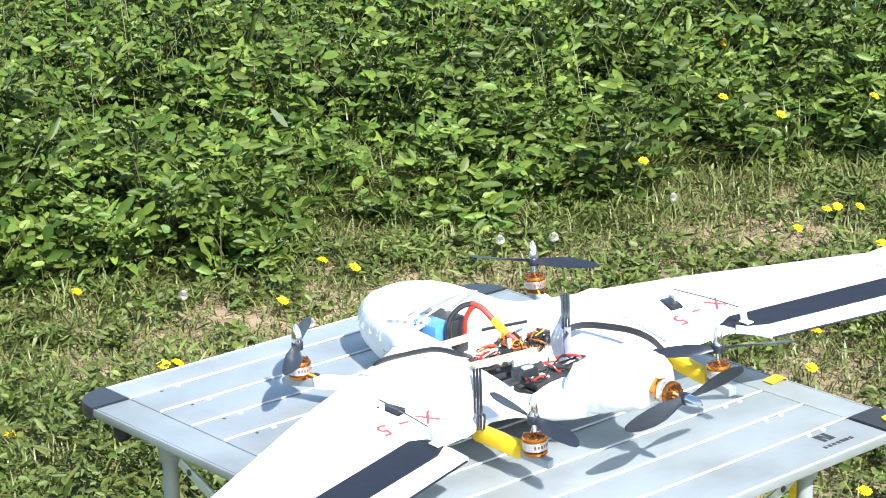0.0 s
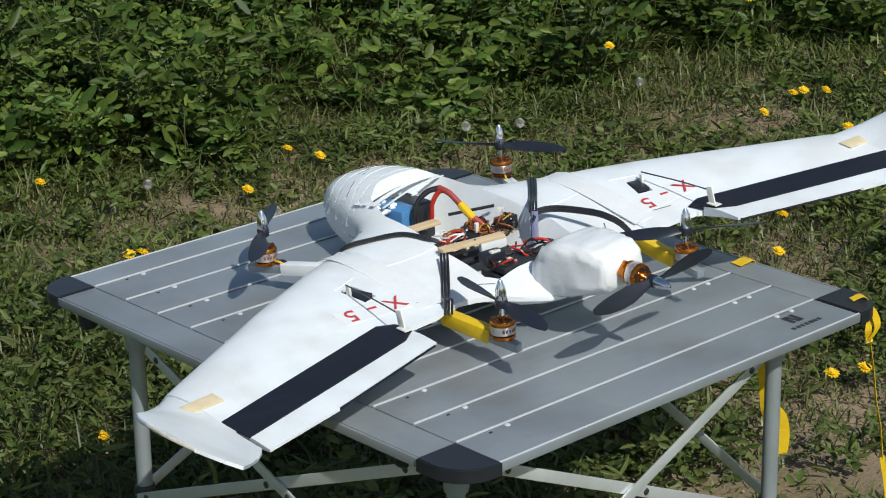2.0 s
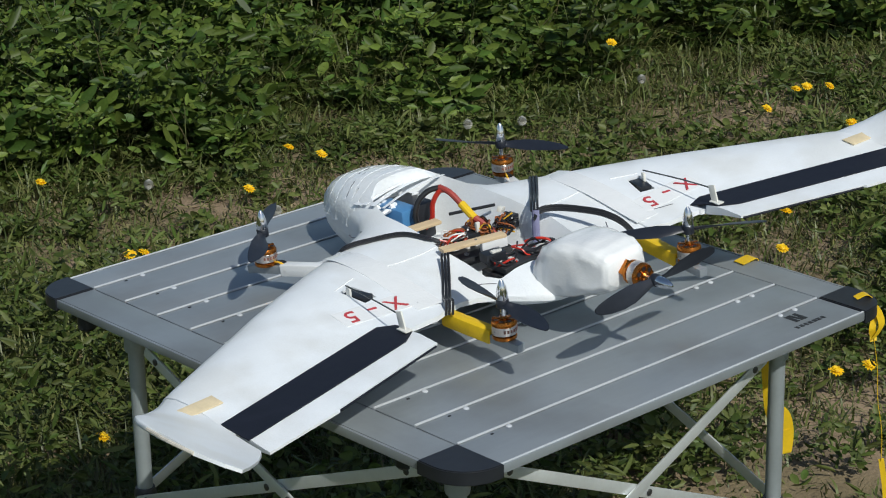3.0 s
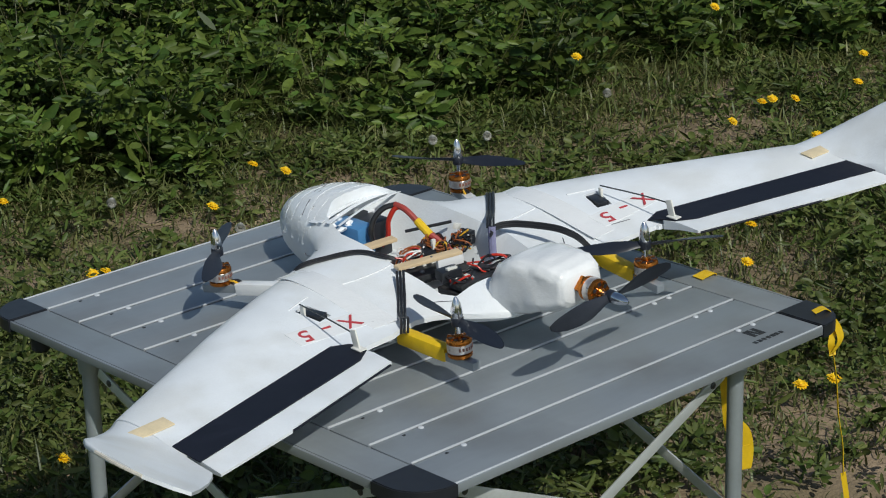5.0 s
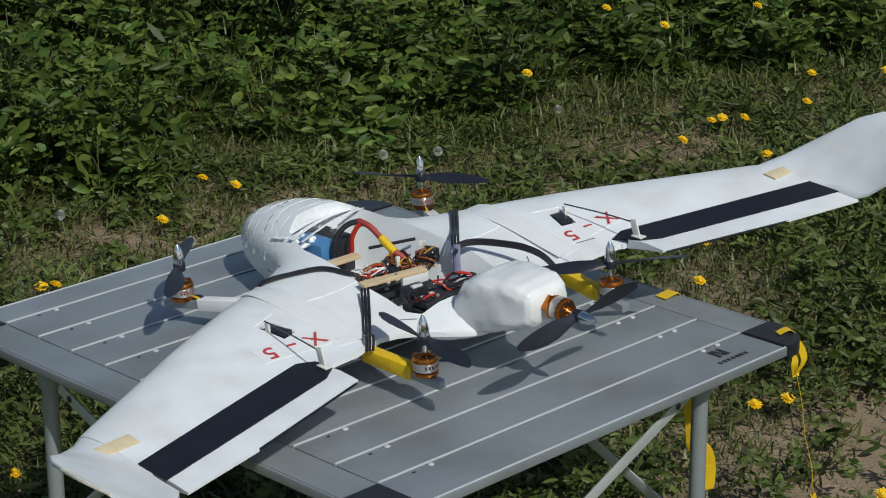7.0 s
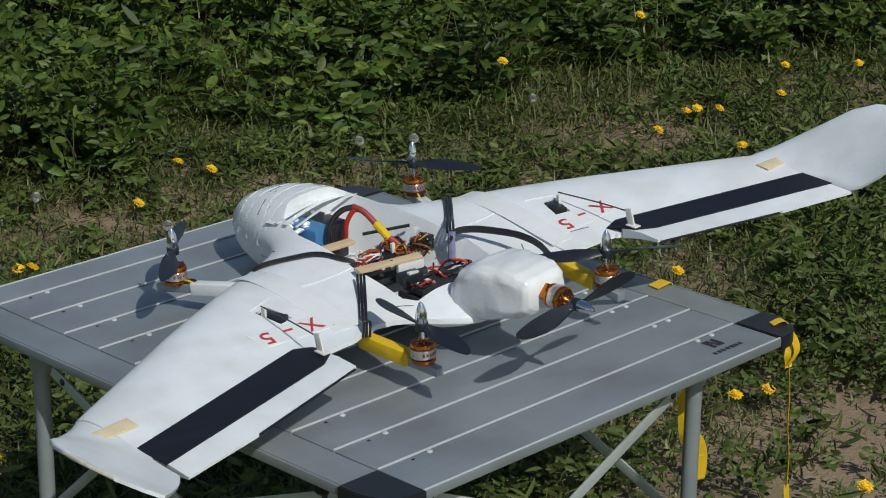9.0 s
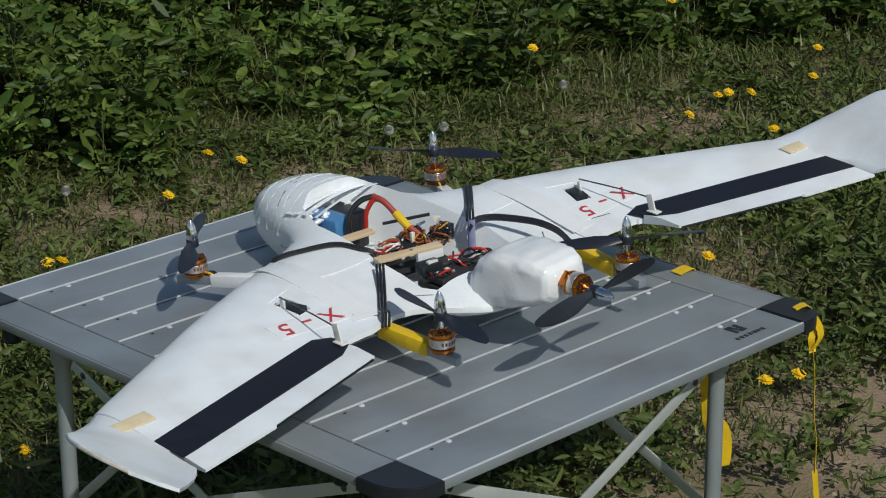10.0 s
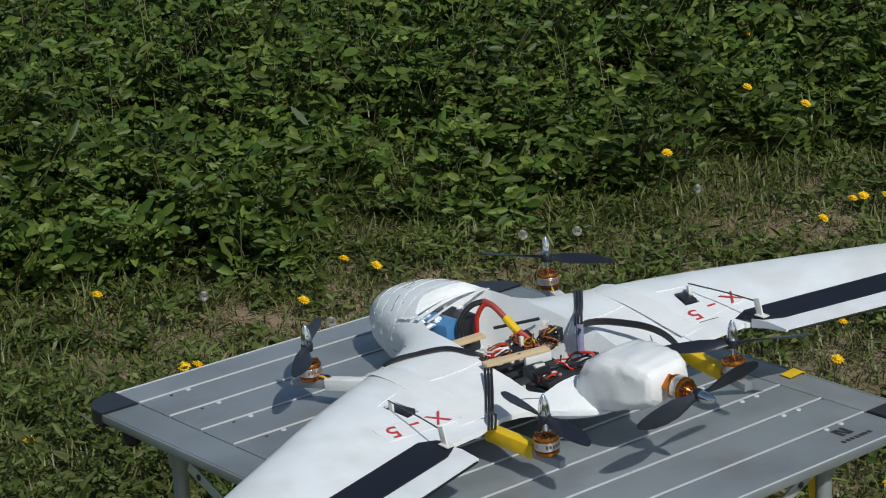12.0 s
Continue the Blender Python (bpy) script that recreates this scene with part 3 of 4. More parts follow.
        # worn brown edge of the winglet
        part("worn_edge", tube([(side * 0.634, -0.290, 0.1475), (side * 0.636, -0.330, 0.149), (side * 0.632, -0.365, 0.1475)], 0.0019, 6, 4), EDGE_WORN, drone, "worn brown winglet edge")
        # taped seam lines
        for x0, y0, x1, y1 in ((0.082, -0.037, 0.150, -0.030), (0.20, -0.032, 0.235, -0.045)):
            pts = [(side * (x0 + (x1 - x0) * k / 4), y0 + (y1 - y0) * k / 4, top_z(side * (x0 + (x1 - x0) * k / 4), y0 + (y1 - y0) * k / 4) + 0.0004) for k in range(5)]
            part("seam", tube(pts, 0.0009, 6, 2, 0.7), FILM_WHITE, drone)
        # broad clear tape over the wing joint
        pts = [(side * 0.168, y, top_z(side * 0.168, y) + 0.0006) for y in (0.045, 0.02, -0.02, -0.06, -0.10, -0.13)]
        part("joint_tape", strip(pts, 0.034, (1, 0, 0.02 * side), 0.0008, 3), FILM_WHITE, drone)
        # lettering, read from the nose
    for cx in (-0.228, 0.228):
        pts = [(cx - 0.047 + 0.094 * k / 6, -0.104, top_z(cx - 0.047 + 0.094 * k / 6, -0.104) + 0.0003) for k in range(7)]
        fall = (top_z(cx, -0.086) - top_z(cx, -0.122)) / 0.036
        part("letter_label", strip(pts, 0.030, (0, 1, fall), 0.0006, 2), FILM_WHITE, drone, "white printed label")
        for glyph, dx in (("X", 0.0305), ("-", 0.0), ("5", -0.0305)):
            cu = bpy.data.curves.new("letter", "FONT")
            cu.body, cu.size, cu.extrude, cu.align_x, cu.align_y = glyph, 0.031, 0.0004, "CENTER", "CENTER"
            tmp = new("letter", cu)
            me = bpy.data.meshes.new_from_object(tmp.evaluated_get(bpy.context.evaluated_depsgraph_get()))
            bpy.data.objects.remove(tmp)
            me.materials.clear()
            me.materials.append(RED_PAINT)
            x, y = cx + dx, -0.104
            zz = top_z(x, y)
            slope = math.degrees(math.atan2(top_z(x, y + 0.012) - top_z(x, y - 0.012), 0.024))
            ob = new("letter", me)
            ob.parent = drone
            ob.matrix_basis = pose(x, y, zz + 0.0011, slope, 0, 0) @ pose(0, 0, 0, 0, 0, 180 + (10 if glyph == "X" else 0)) @ Matrix(((1.5 if glyph == "-" else 1.05, 0.28, 0, 0), (0, 1.0, 0, 0), (0, 0, 1, 0), (0, 0, 0, 1)))
            ob["label"] = "red painted letter"

    # motor arms, lift motors and propellers
    def motor(turn, parent_m, hand=1):
        mot = part("motor", lathe([(0.0125, -0.0005), (0.0138, 0.0005), (0.0138, 0.0035), (0.0120, 0.0045)], n=28), COPPER, drone, "orange and silver brushless motor", m=parent_m)
        part("stator", lathe([(0.0105, 0.004), (0.0105, 0.0175), (0.004, 0.018)], n=18), WINDING, mot)
        part("can", lathe([(0.0139, 0.0055), (0.0142, 0.006), (0.0142, 0.0148), (0.0139, 0.0152)], n=32), CAN_LABEL, mot, "silver motor can with worn print")
        for k in range(7):
            a = 0.9 + k * 0.27
            part("print_bar", box((0.0003, 0.0024, 0.0034), (0.01425 * math.cos(a + math.pi), 0.01425 * math.sin(a + math.pi), 0.0105), Euler((0, 0, a)).to_matrix()), LABEL_DARK, mot)
        bell = bmesh.new()
        add_lathe(bell, [(0.0142, 0.0150), (0.0142, 0.0178), (0.0128, 0.0200), (0.0118, 0.0203)], n=28)
        for k in range(6):
            a = k * math.pi / 3
            part("spoke", box((0.0088, 0.0034, 0.002), (0.0088 * math.cos(a), 0.0088 * math.sin(a), 0.0204), Euler((0, 0, a)).to_matrix(), 0.0005), COPPER, mot)
        part("hub", lathe([(0.0052, 0.0190), (0.0052, 0.0225), (0.0035, 0.0240)], n=16), COPPER, mot)
        part("bell", bell, COPPER, mot, "orange anodised motor bell")
        for k in range(6):
            a = (k + 0.5) * math.pi / 3
            part("vent", lathe([(0.0026, 0), (0.0026, 0.0005)], pose(0.0090 * math.cos(a), 0.0090 * math.sin(a), 0.0202), 10), BLACK_PLASTIC, mot)
        part("shaft", lathe([(0.0030, 0.022), (0.0030, 0.036)], n=12), CHROME, mot, "steel prop shaft")
        prop = part("propeller", lathe([(0.0068, 0.0335), (0.0072, 0.0345), (0.0072, 0.0415), (0.0066, 0.0425)], n=20), PROP, drone, "black two-blade propeller", m=parent_m @ pose(0, 0, 0, 0, 0, turn))
        for s in (0, 180):
            bl = bmesh.new()
            rings = []
            for r, c, twist, off in ((0.004, 0.009, 30, 0), (0.012, 0.0105, 34, 0), (0.022, 0.0150, 28, 0.001), (0.036, 0.0205, 21, 0.002), (0.052, 0.0215, 16, 0.0025), (0.070, 0.0185, 12, 0.002), (0.084, 0.0125, 9, 0.001), (0.091, 0.006, 8, 0)):
                ring = []
                ct, sn = math.cos(radians(twist)), math.sin(radians(twist)) * hand
                for k in range(10):
                    a = 2 * math.pi * k / 10
                    u, v = c / 2 * math.cos(a), max(0.0007, 0.0016 * (1 - r / 0.11)) * math.sin(a) + 0.0006 * math.cos(a) ** 2
                    ring.append((r, off + u * ct - v * sn, 0.038 + u * sn + v * ct))
                rings.append(ring)
            part("blade", add_loft(bl, rings), PROP, prop, m=pose(0, 0, 0, 0, 0, s), angle=60)
        part("spinner", lathe([(0.0062, 0.0420), (0.0066, 0.0432), (0.0063, 0.050), (0.0050, 0.0565), (0.0030, 0.0615), (0.0012, 0.0640)], n=20), CHROME, prop, "polished bullet spinner nut")
        return mot

    for x, y, z, turn, front, hand in ((-0.190, 0.157, 0.046, 46, True, -1), (0.186, 0.155, 0.050, -62, True, 1), (-0.140, -0.222, 0.047, 80, False, 1), (0.144, -0.223, 0.044, -36, False, -1)):
        s = 1 if x > 0 else -1
        motor(turn, pose(x, y, z) @ Matrix.Diagonal((1, 1, 1.07, 1)), hand)
        root = Vector((s * 0.150, 0.062, 0.050)) if front else Vector((s * 0.150, -0.120, 0.046))
        end = Vector((x, y, z - 0.006))
        along = (end - root).normalized()
        q = Matrix((along, Vector((-along.y, along.x, 0)).normalized(), along.cross(Vector((-along.y, along.x, 0)).normalized()))).transposed()
        arm = part("motor_arm", box(((end - root).length + 0.026, 0.011, 0.010), (root + end) / 2 + along * 0.011, q, bevel=0.001), ALU_END, drone, "square aluminium motor arm")
        if front:
            part("arm_wrap", box(((end - root).length * 0.68, 0.0140, 0.0150), root.lerp(end, 0.44), q, bevel=0.002), FILM_WHITE, arm, "white tape wrapping")
        else:
            part("arm_wrap", box(((end - root).length * 0.72, 0.0150, 0.0175), root.lerp(end, 0.47) + Vector((0, 0, 0.002)), q, bevel=0.003), YELLOW, arm, "yellow tape wrapping")
            part("root_wrap", box((0.016, 0.022, 0.026), root + Vector((0, 0.006, 0.004)), q, bevel=0.005), FILM_WHITE, arm)
        for k, mt in enumerate((WIRE_YELLOW, WIRE_BLACK, WIRE_BLACK)):
            part("motor_wire", tube([end - along * 0.012 + Vector((0, 0, 0.009)), end - along * 0.022 + Vector((0.003 * (k - 1), 0, 0.009)), end - along * 0.030 + Vector((0.002 * (k - 1), 0, 0.0040))], 0.0014, 6, 4), mt, arm)
    # pusher
    motor(0, Matrix.Translation((0.0, -0.2785, 0.0945)) @ pose(0, 0, 0, 90, 0, 0) @ pose(0, 0, 0, 0, 0, 4))
    part("motor_mount", box((0.020, 0.012, 0.018), (0, -0.2735, 0.0945), Euler((0, 0.785, 0)).to_matrix(), bevel=0.002), COPPER, drone, "orange motor mount plate")

    # three-wire cables over the wings
    def cable(points, lift=0.002, spread=(1, 0, 0)):
        sp = Vector(spread)
        for k in (-1, 0, 1):
            part("cable", tube([Vector(p) + sp * 0.0040 * k + Vector((0, 0, lift)) for p in points], 0.0016, 7, 5), WIRE_BLACK, drone, "black motor cable")

    tz = top_z
    cable([(-0.070, -0.030, 0.084), (-0.078, -0.018, tz(-0.078, -0.018)), (-0.089, 0.015, tz(-0.089, 0.015)), (-0.119, 0.034, tz(-0.119, 0.034)), (-0.150, 0.047, tz(-0.150, 0.047)), (-0.160, 0.062, 0.060), (-0.166, 0.074, 0.050)], 0.002, (0.5, 0.8, 0))
    cable([(0.050, -0.062, 0.094), (0.066, -0.044, 0.097), (0.094, -0.012, tz(0.094, -0.012) + 0.001), (0.122, 0.020, tz(0.122, 0.020)), (0.145, 0.048, tz(0.145, 0.048)), (0.153, 0.064, 0.060), (0.160, 0.078, 0.050)], 0.002, (0.8, -0.5, 0))
    cable([(-0.092, -0.066, 0.086), (-0.114, -0.093, tz(-0.114, -0.093)), (-0.138, -0.122, tz(-0.138, -0.122)), (-0.153, -0.146, 0.070), (-0.158, -0.150, 0.056)], 0.002, (0.8, -0.5, 0))
    cable([(0.046, -0.066, 0.088), (0.058, -0.064, 0.0935), (0.078, -0.076, 0.0935), (0.098, -0.108, 0.0915), (0.106, -0.128, 0.0890), (0.116, -0.142, 0.0800), (0.132, -0.146, 0.060)], 0.001, (0.4, 0.3, 0.5))
    part("cable_sleeve", tube([(0.049, -0.064, 0.058), (0.050, -0.063, 0.078), (0.052, -0.062, 0.096)], 0.0048, 10, 4), PURPLE, drone, "violet shrink sleeve round cables")

    # battery under clear film
    bat = part("battery", box((0.052, 0.050, 0.046), (-0.024, 0.092, 0.068), Euler((0, 0, 0.05)).to_matrix(), bevel=0.003), BLACK_PLASTIC, drone, "blue and black battery pack")
    part("wrap", box((0.0265, 0.0510, 0.0466), (-0.0374, 0.0916, 0.0682), Euler((0, 0, 0.05)).to_matrix(), bevel=0.003), BLUE, bat, "blue battery wrap")
    # clear film and tape bands across the nose
    def surface_band(points, width, lift=0.0003):
        """A band of film laid on the skin along a line in x and y."""
        line = spline([(x, y, 0) for x, y in points], 6)
        rings = []
        for i, q in enumerate(line):
            ahead = (line[min(i + 1, len(line) - 1)] - line[max(i - 1, 0)]).normalized()
            side = Vector((-ahead.y, ahead.x, 0)) * width / 2
            row = [q - side, q - side * 0.4, q + side * 0.4, q + side]
            up = [Vector((p.x, p.y, tz(p.x, p.y) + lift)) for p in row]
            rings.append(up + [p - Vector((0, 0, 0.0012)) for p in reversed(up)])
        part("film_band", add_loft(bmesh.new(), rings), SHRINK, drone, "stretched clear film band")

    for y0, y1, x0, x1, w, lift in ((0.149, 0.141, -0.069, 0.062, 0.014, 0.00005), (0.163, 0.176, -0.064, 0.056, 0.010, 0.00012), (0.182, 0.168, -0.060, 0.056, 0.016, 0.00008), (0.206, 0.196, -0.053, 0.050, 0.020, 0.00005),
                                    (0.226, 0.214, -0.046, 0.044, 0.014, 0.0001), (0.154, 0.196, -0.067, 0.046, 0.005, 0.0002)):
        surface_band([(x0 + (x1 - x0) * k / 5, y0 + (y1 - y0) * k / 5 + 0.004 * math.sin(math.pi * k / 5)) for k in range(6)], w, lift)
    # bands stretched over the front of the hatch
    for y0, y1, w, rise in ((0.084, 0.116, 0.0045, 0.003), (0.106, 0.128, 0.009, 0.004), (0.122, 0.131, 0.007, 0.0045), (0.137, 0.134, 0.016, 0.0035)):
        za, zb = tz(-0.063, y0) + 0.0050, tz(0.058, y1) + 0.0040
        pts = [(-0.063 + 0.121 * k / 6, y0 + (y1 - y0) * k / 6, za + (zb - za) * k / 6 + (rise + 0.002) * math.sin(math.pi * k / 6)) for k in range(7)]
        part("film_band", strip(pts, w, (0.02, 1, -0.16), 0.0006, 3), SHRINK, drone, "stretched clear film band")
    for k in range(14):
        a = random.uniform(-1, 1)
        c = Vector((-0.058 + 0.016 * random.random() + 0.045 * (k > 9), 0.062 + 0.06 * random.random() + 0.03 * (k > 9), 0.086 + 0.006 * random.random()))
        bm = bmesh.new()
        bmesh.ops.create_icosphere(bm, subdivisions=2, radius=1, matrix=Matrix.Translation(c) @ Euler((a, a * 2, a * 3)).to_matrix().to_4x4() @ Matrix.Diagonal((0.007, 0.005, 0.0028, 1)))
        for v in bm.verts:
            v.co += (v.co - c) * 0.5 * noise.noise(v.co * 260)
        part("bubble_wrap", bm, SHRINK, drone, "crumpled clear plastic wrap")

    # plywood strips, electronics and looms in the bay
    part("wood_strip", box((0.084, 0.013, 0.004), (-0.049, -0.065, 0.088), Euler((0, 0.02, -0.19)).to_matrix(), bevel=0.0006), WOOD, drone, "bare plywood strip")
    part("wood_screw", lathe([(0.0018, 0), (0.0014, 0.0006)], pose(-0.045, -0.066, 0.0902), 10), STRAW_ROD, drone)
    part("foam_block", box((0.034, 0.006, 0.012), (-0.024, -0.073, 0.080), Euler((0, 0, -0.19)).to_matrix(), bevel=0.001), FOAM_INSIDE, drone)
    part("wood_strip", box((0.052, 0.014, 0.004), (-0.046, 0.036, 0.080), Euler((0, 0, -0.12)).to_matrix(), bevel=0.0006), WOOD, drone)
    rnd = random.Random(5)
    # the two broadest boards are added to darken the bay floor
    for sx, sy, sz, x, y, z, mt in ((0.034, 0.046, 0.014, 0.010, -0.012, 0.062, CHIP_GREY), (0.050, 0.050, 0.006, -0.030, -0.030, 0.060, BOARD), (0.022, 0.030, 0.012, -0.018, -0.016, 0.074, BLACK_PLASTIC),
                                    (0.060, 0.036, 0.008, -0.028, -0.116, 0.072, BOARD), (0.026, 0.018, 0.012, -0.052, -0.104, 0.082, BLACK_PLASTIC), (0.030, 0.024, 0.008, 0.018, -0.118, 0.070, BOARD), (0.028, 0.014, 0.016, 0.040, -0.022, 0.074, BLACK_PLASTIC), (0.090, 0.046, 0.010, -0.016, -0.116, 0.060, BOARD), (0.080, 0.070, 0.008, -0.012, -0.010, 0.052, BOARD), (0.020, 0.014, 0.010, 0.022, 0.006, 0.066, WHITE_PLASTIC)):
        comp = part("electronic_module", box((sx, sy, sz), (x, y, z), Euler((0, 0, rnd.uniform(-0.2, 0.3))).to_matrix(), bevel=0.001), mt, drone, "flight electronics module and dark bay filling")
        for k in range(5):
            part("component", box((rnd.uniform(0.003, 0.007), rnd.uniform(0.003, 0.007), 0.003), (x + rnd.uniform(-0.35, 0.35) * sx, y + rnd.uniform(-0.35, 0.35) * sy, z + sz / 2 + 0.001), bevel=0.0003), rnd.choice((CHIP_GREY, BLACK_PLASTIC, WHITE_PLASTIC)), comp)
    part("plug", box((0.010, 0.006, 0.007), (0.034, -0.020, 0.092), Euler((0.2, 0.3, 0.4)).to_matrix(), bevel=0.0006), WHITE_PLASTIC, drone, "white balance plug")
    part("plug", box((0.005, 0.004, 0.012), (-0.012, -0.030, 0.086), bevel=0.0006), WHITE_PLASTIC, drone, "white balance plug")
    # heavy battery lead
    part("power_lead", tube([(-0.030, 0.060, 0.066), (-0.036, 0.057, 0.086), (-0.030, 0.056, 0.103), (-0.018, 0.051, 0.1135), (-0.006, 0.043, 0.1165)], 0.0036, 9, 6), WIRE_BLACK, drone, "thick black battery lead")
    part("power_lead", tube([(-0.022, 0.058, 0.064), (-0.012, 0.056, 0.074), (-0.0135, 0.050, 0.096), (-0.009, 0.042, 0.112), (-0.004, 0.034, 0.1145)], 0.0031, 9, 6), WIRE_RED, drone, "thick red battery lead")
    part("lead_sleeve", tube([(-0.007, 0.043, 0.117), (-0.004, 0.027, 0.113), (-0.001, 0.010, 0.101)], 0.0037, 9, 5), SLEEVE_RED, drone, "dark red heat-shrink sleeve")
    part("lead_tape", tube([(-0.001, 0.011, 0.102), (0.0, -0.001, 0.094), (0.001, -0.010, 0.088)], 0.0050, 10, 4), YELLOW, drone, "yellow tape round the connector")
    part("lead_sleeve", tube([(0.001, -0.008, 0.089), (0.007, -0.020, 0.080), (0.012, -0.032, 0.070)], 0.0046, 9, 4), SLEEVE_RED, drone, "dark red heat-shrink sleeve")

    def loom(n, centre, size, mats, loops, r=0.0011):
        for _ in range(n):
            pts = []
            a = rnd.uniform(0, 6.28)
            for k in range(loops):
                a += rnd.uniform(0.6, 1.6)
                pts.append((centre[0] + size[0] * math.cos(a) * rnd.uniform(0.5, 1), centre[1] + size[1] * math.sin(a) * rnd.uniform(0.5, 1), centre[2] + size[2] * rnd.uniform(-0.6, 1)))
            part("thin_wire", tube(pts, r, 5, 5), rnd.choice(mats), drone)

    loom(15, (-0.040, -0.020, 0.074), (0.022, 0.018, 0.012), (WIRE_RED, WIRE_RED, WIRE_WHITE, WIRE_BROWN, WIRE_BLACK), 5)
    loom(14, (-0.002, -0.022, 0.078), (0.014, 0.022, 0.013), (WIRE_BROWN, WIRE_BROWN, WIRE_BLACK, WIRE_BROWN, WIRE_YELLOW), 5)
    loom(11, (0.026, -0.036, 0.078), (0.014, 0.020, 0.012), (WIRE_BLACK, WIRE_BLACK, WIRE_BROWN, WIRE_YELLOW), 5)
    loom(10, (0.004, -0.112, 0.074), (0.036, 0.024, 0.010), (WIRE_BLACK, WIRE_BLACK, WIRE_RED, WIRE_BLACK, SLEEVE_RED), 5, 0.0012)
    loom(6, (-0.045, -0.115, 0.078), (0.022, 0.018, 0.006), (WIRE_BLACK, WIRE_BLACK, WIRE_BLACK, WIRE_RED), 4, 0.0012)
    part("thin_wire", tube([(0.030, -0.125, 0.070), (0.026, -0.112, 0.080), (0.018, -0.100, 0.081), (0.010, -0.088, 0.076)], 0.0016, 7, 5), WIRE_RED, drone)
    part("thin_wire", tube([(0.010, 0.050, 0.075), (0.030, 0.030, 0.080), (0.050, 0.010, 0.085)], 0.002, 7, 5), WIRE_BLACK, drone)
    # pen lines on the foam; the first paints the shaded crease across the nose
    for pts in ([(-0.052, 0.172), (-0.036, 0.176), (-0.017, 0.176)], [(-0.02, 0.186), (0.0, 0.19)], [(-0.098, 0.096), (-0.096, 0.108), (-0.092, 0.118)], [(-0.097, 0.088), (-0.100, 0.080)], [(0.120, -0.112), (0.128, -0.100)], [(-0.10, -0.118), (-0.088, -0.125), (-0.076, -0.136)], [(0.190, -0.120), (0.215, -0.126)], [(-0.168, -0.128), (-0.176, -0.116)]):
        part("pen_crease_line", tube([(x, y, tz(x, y) + 0.0003) for x, y in pts], 0.0007, 5, 3, 0.5), PEN_CREASE, drone)
    return drone


build_drone()


# ---- plants ----
rng = np.random.default_rng(7)


def mesh_from(name, verts, tris, mat, parent=None):
    me = bpy.data.meshes.new(name)
    me.vertices.add(len(verts))
    me.vertices.foreach_set("co", np.asarray(verts, np.float32).ravel())
    me.loops.add(tris.size)
    me.loops.foreach_set("vertex_index", tris.astype(np.int32).ravel())
    me.polygons.add(len(tris))
    me.polygons.foreach_set("loop_start", np.arange(0, tris.size, 3, dtype=np.int32))
    me.update(calc_edges=True)
    me.materials.append(mat)
    me.polygons.foreach_set("use_smooth", [True] * len(tris))
    ob = new(name, me)
    if parent:
        ob.parent = parent
    return ob


def unit(v):
    return v / np.maximum(np.linalg.norm(v, axis=-1, keepdims=True), 1e-9)


LEAF_UVW = np.array([(0, 0, 0), (0.20, -0.36, 0.12), (0.52, -0.50, 0.18), (0.82, -0.34, 0.12), (1, 0, 0), (0.82, 0.34, 0.12), (0.52, 0.50, 0.18), (0.20, 0.36, 0.12)])
LEAF_TRIS = np.array([(0, 2, 1), (0, 4, 2), (2, 4, 3), (0, 6, 4), (4, 6, 5), (0, 7, 6)])
BLADE_UV = np.array([(0, -0.5), (0, 0.5), (0.4, -0.45), (0.4, 0.45), (0.75, -0.3), (0.75, 0.3), (1, 0)])
BLADE_TRIS = np.array([(0, 1, 3), (0, 3, 2), (2, 3, 5), (2, 5, 4), (4, 5, 6)])


def leaves(base, way, up, length, width, droop):
    """Oval leaves, folded along the midrib, with a bent tip."""
    way = unit(way)
    side = unit(np.cross(way, up))
    nrm = np.cross(side, way)
    u, v, w = LEAF_UVW.T
    L, W = length[:, None, None], width[:, None, None]
    p = base[:, None] + way[:, None] * (u[None, :, None] * L) + side[:, None] * (v[None, :, None] * W) + nrm[:, None] * (w[None, :, None] * W - droop[:, None, None] * (u[None, :, None] ** 2) * L)
    tris = LEAF_TRIS[None] + 8 * np.arange(len(base))[:, None, None]
    return p.reshape(-1, 3), tris.reshape(-1, 3)


def blades(base, lean, length, width, bend):
    """Grass blades that rise from base and bow over along lean."""
    lean = unit(lean)
    side = np.cross(lean, (0, 0, 1.0))
    u, v = BLADE_UV.T
    L, W = length[:, None, None], width[:, None, None]
    uu = u[None, :, None]
    b = bend[:, None, None]
    p = base[:, None] + np.array((0, 0, 1.0)) * L * (uu - 0.55 * b * uu ** 2) + lean[:, None] * L * b * uu ** 1.7 + side[:, None] * v[None, :, None] * W
    tris = BLADE_TRIS[None] + 7 * np.arange(len(base))[:, None, None]
    return p.reshape(-1, 3), tris.reshape(-1, 3)


def gather(sets):
    vs, ts, n = [], [], 0
    for v, t in sets:
        vs.append(v)
        ts.append(t + n)
        n += len(v)
    return np.concatenate(vs), np.concatenate(ts)


def scatter(n):
    """Places over the wedge of ground beyond the table, denser towards it."""
    a = rng.uniform(-0.3, 6.6, n)
    b = rng.uniform(-1, 1, n) * (0.92 + 0.27 * a)
    keep = rng.random(n) < (0.92 + 0.27 * a) / (0.92 + 0.27 * 6.6)
    a, b = a[keep], b[keep]
    return np.stack([(a + b) / math.sqrt(2), (a - b) / math.sqrt(2)], 1)


EDGE = np.vectorize(tall_edge)
GZ = np.vectorize(ground_z)
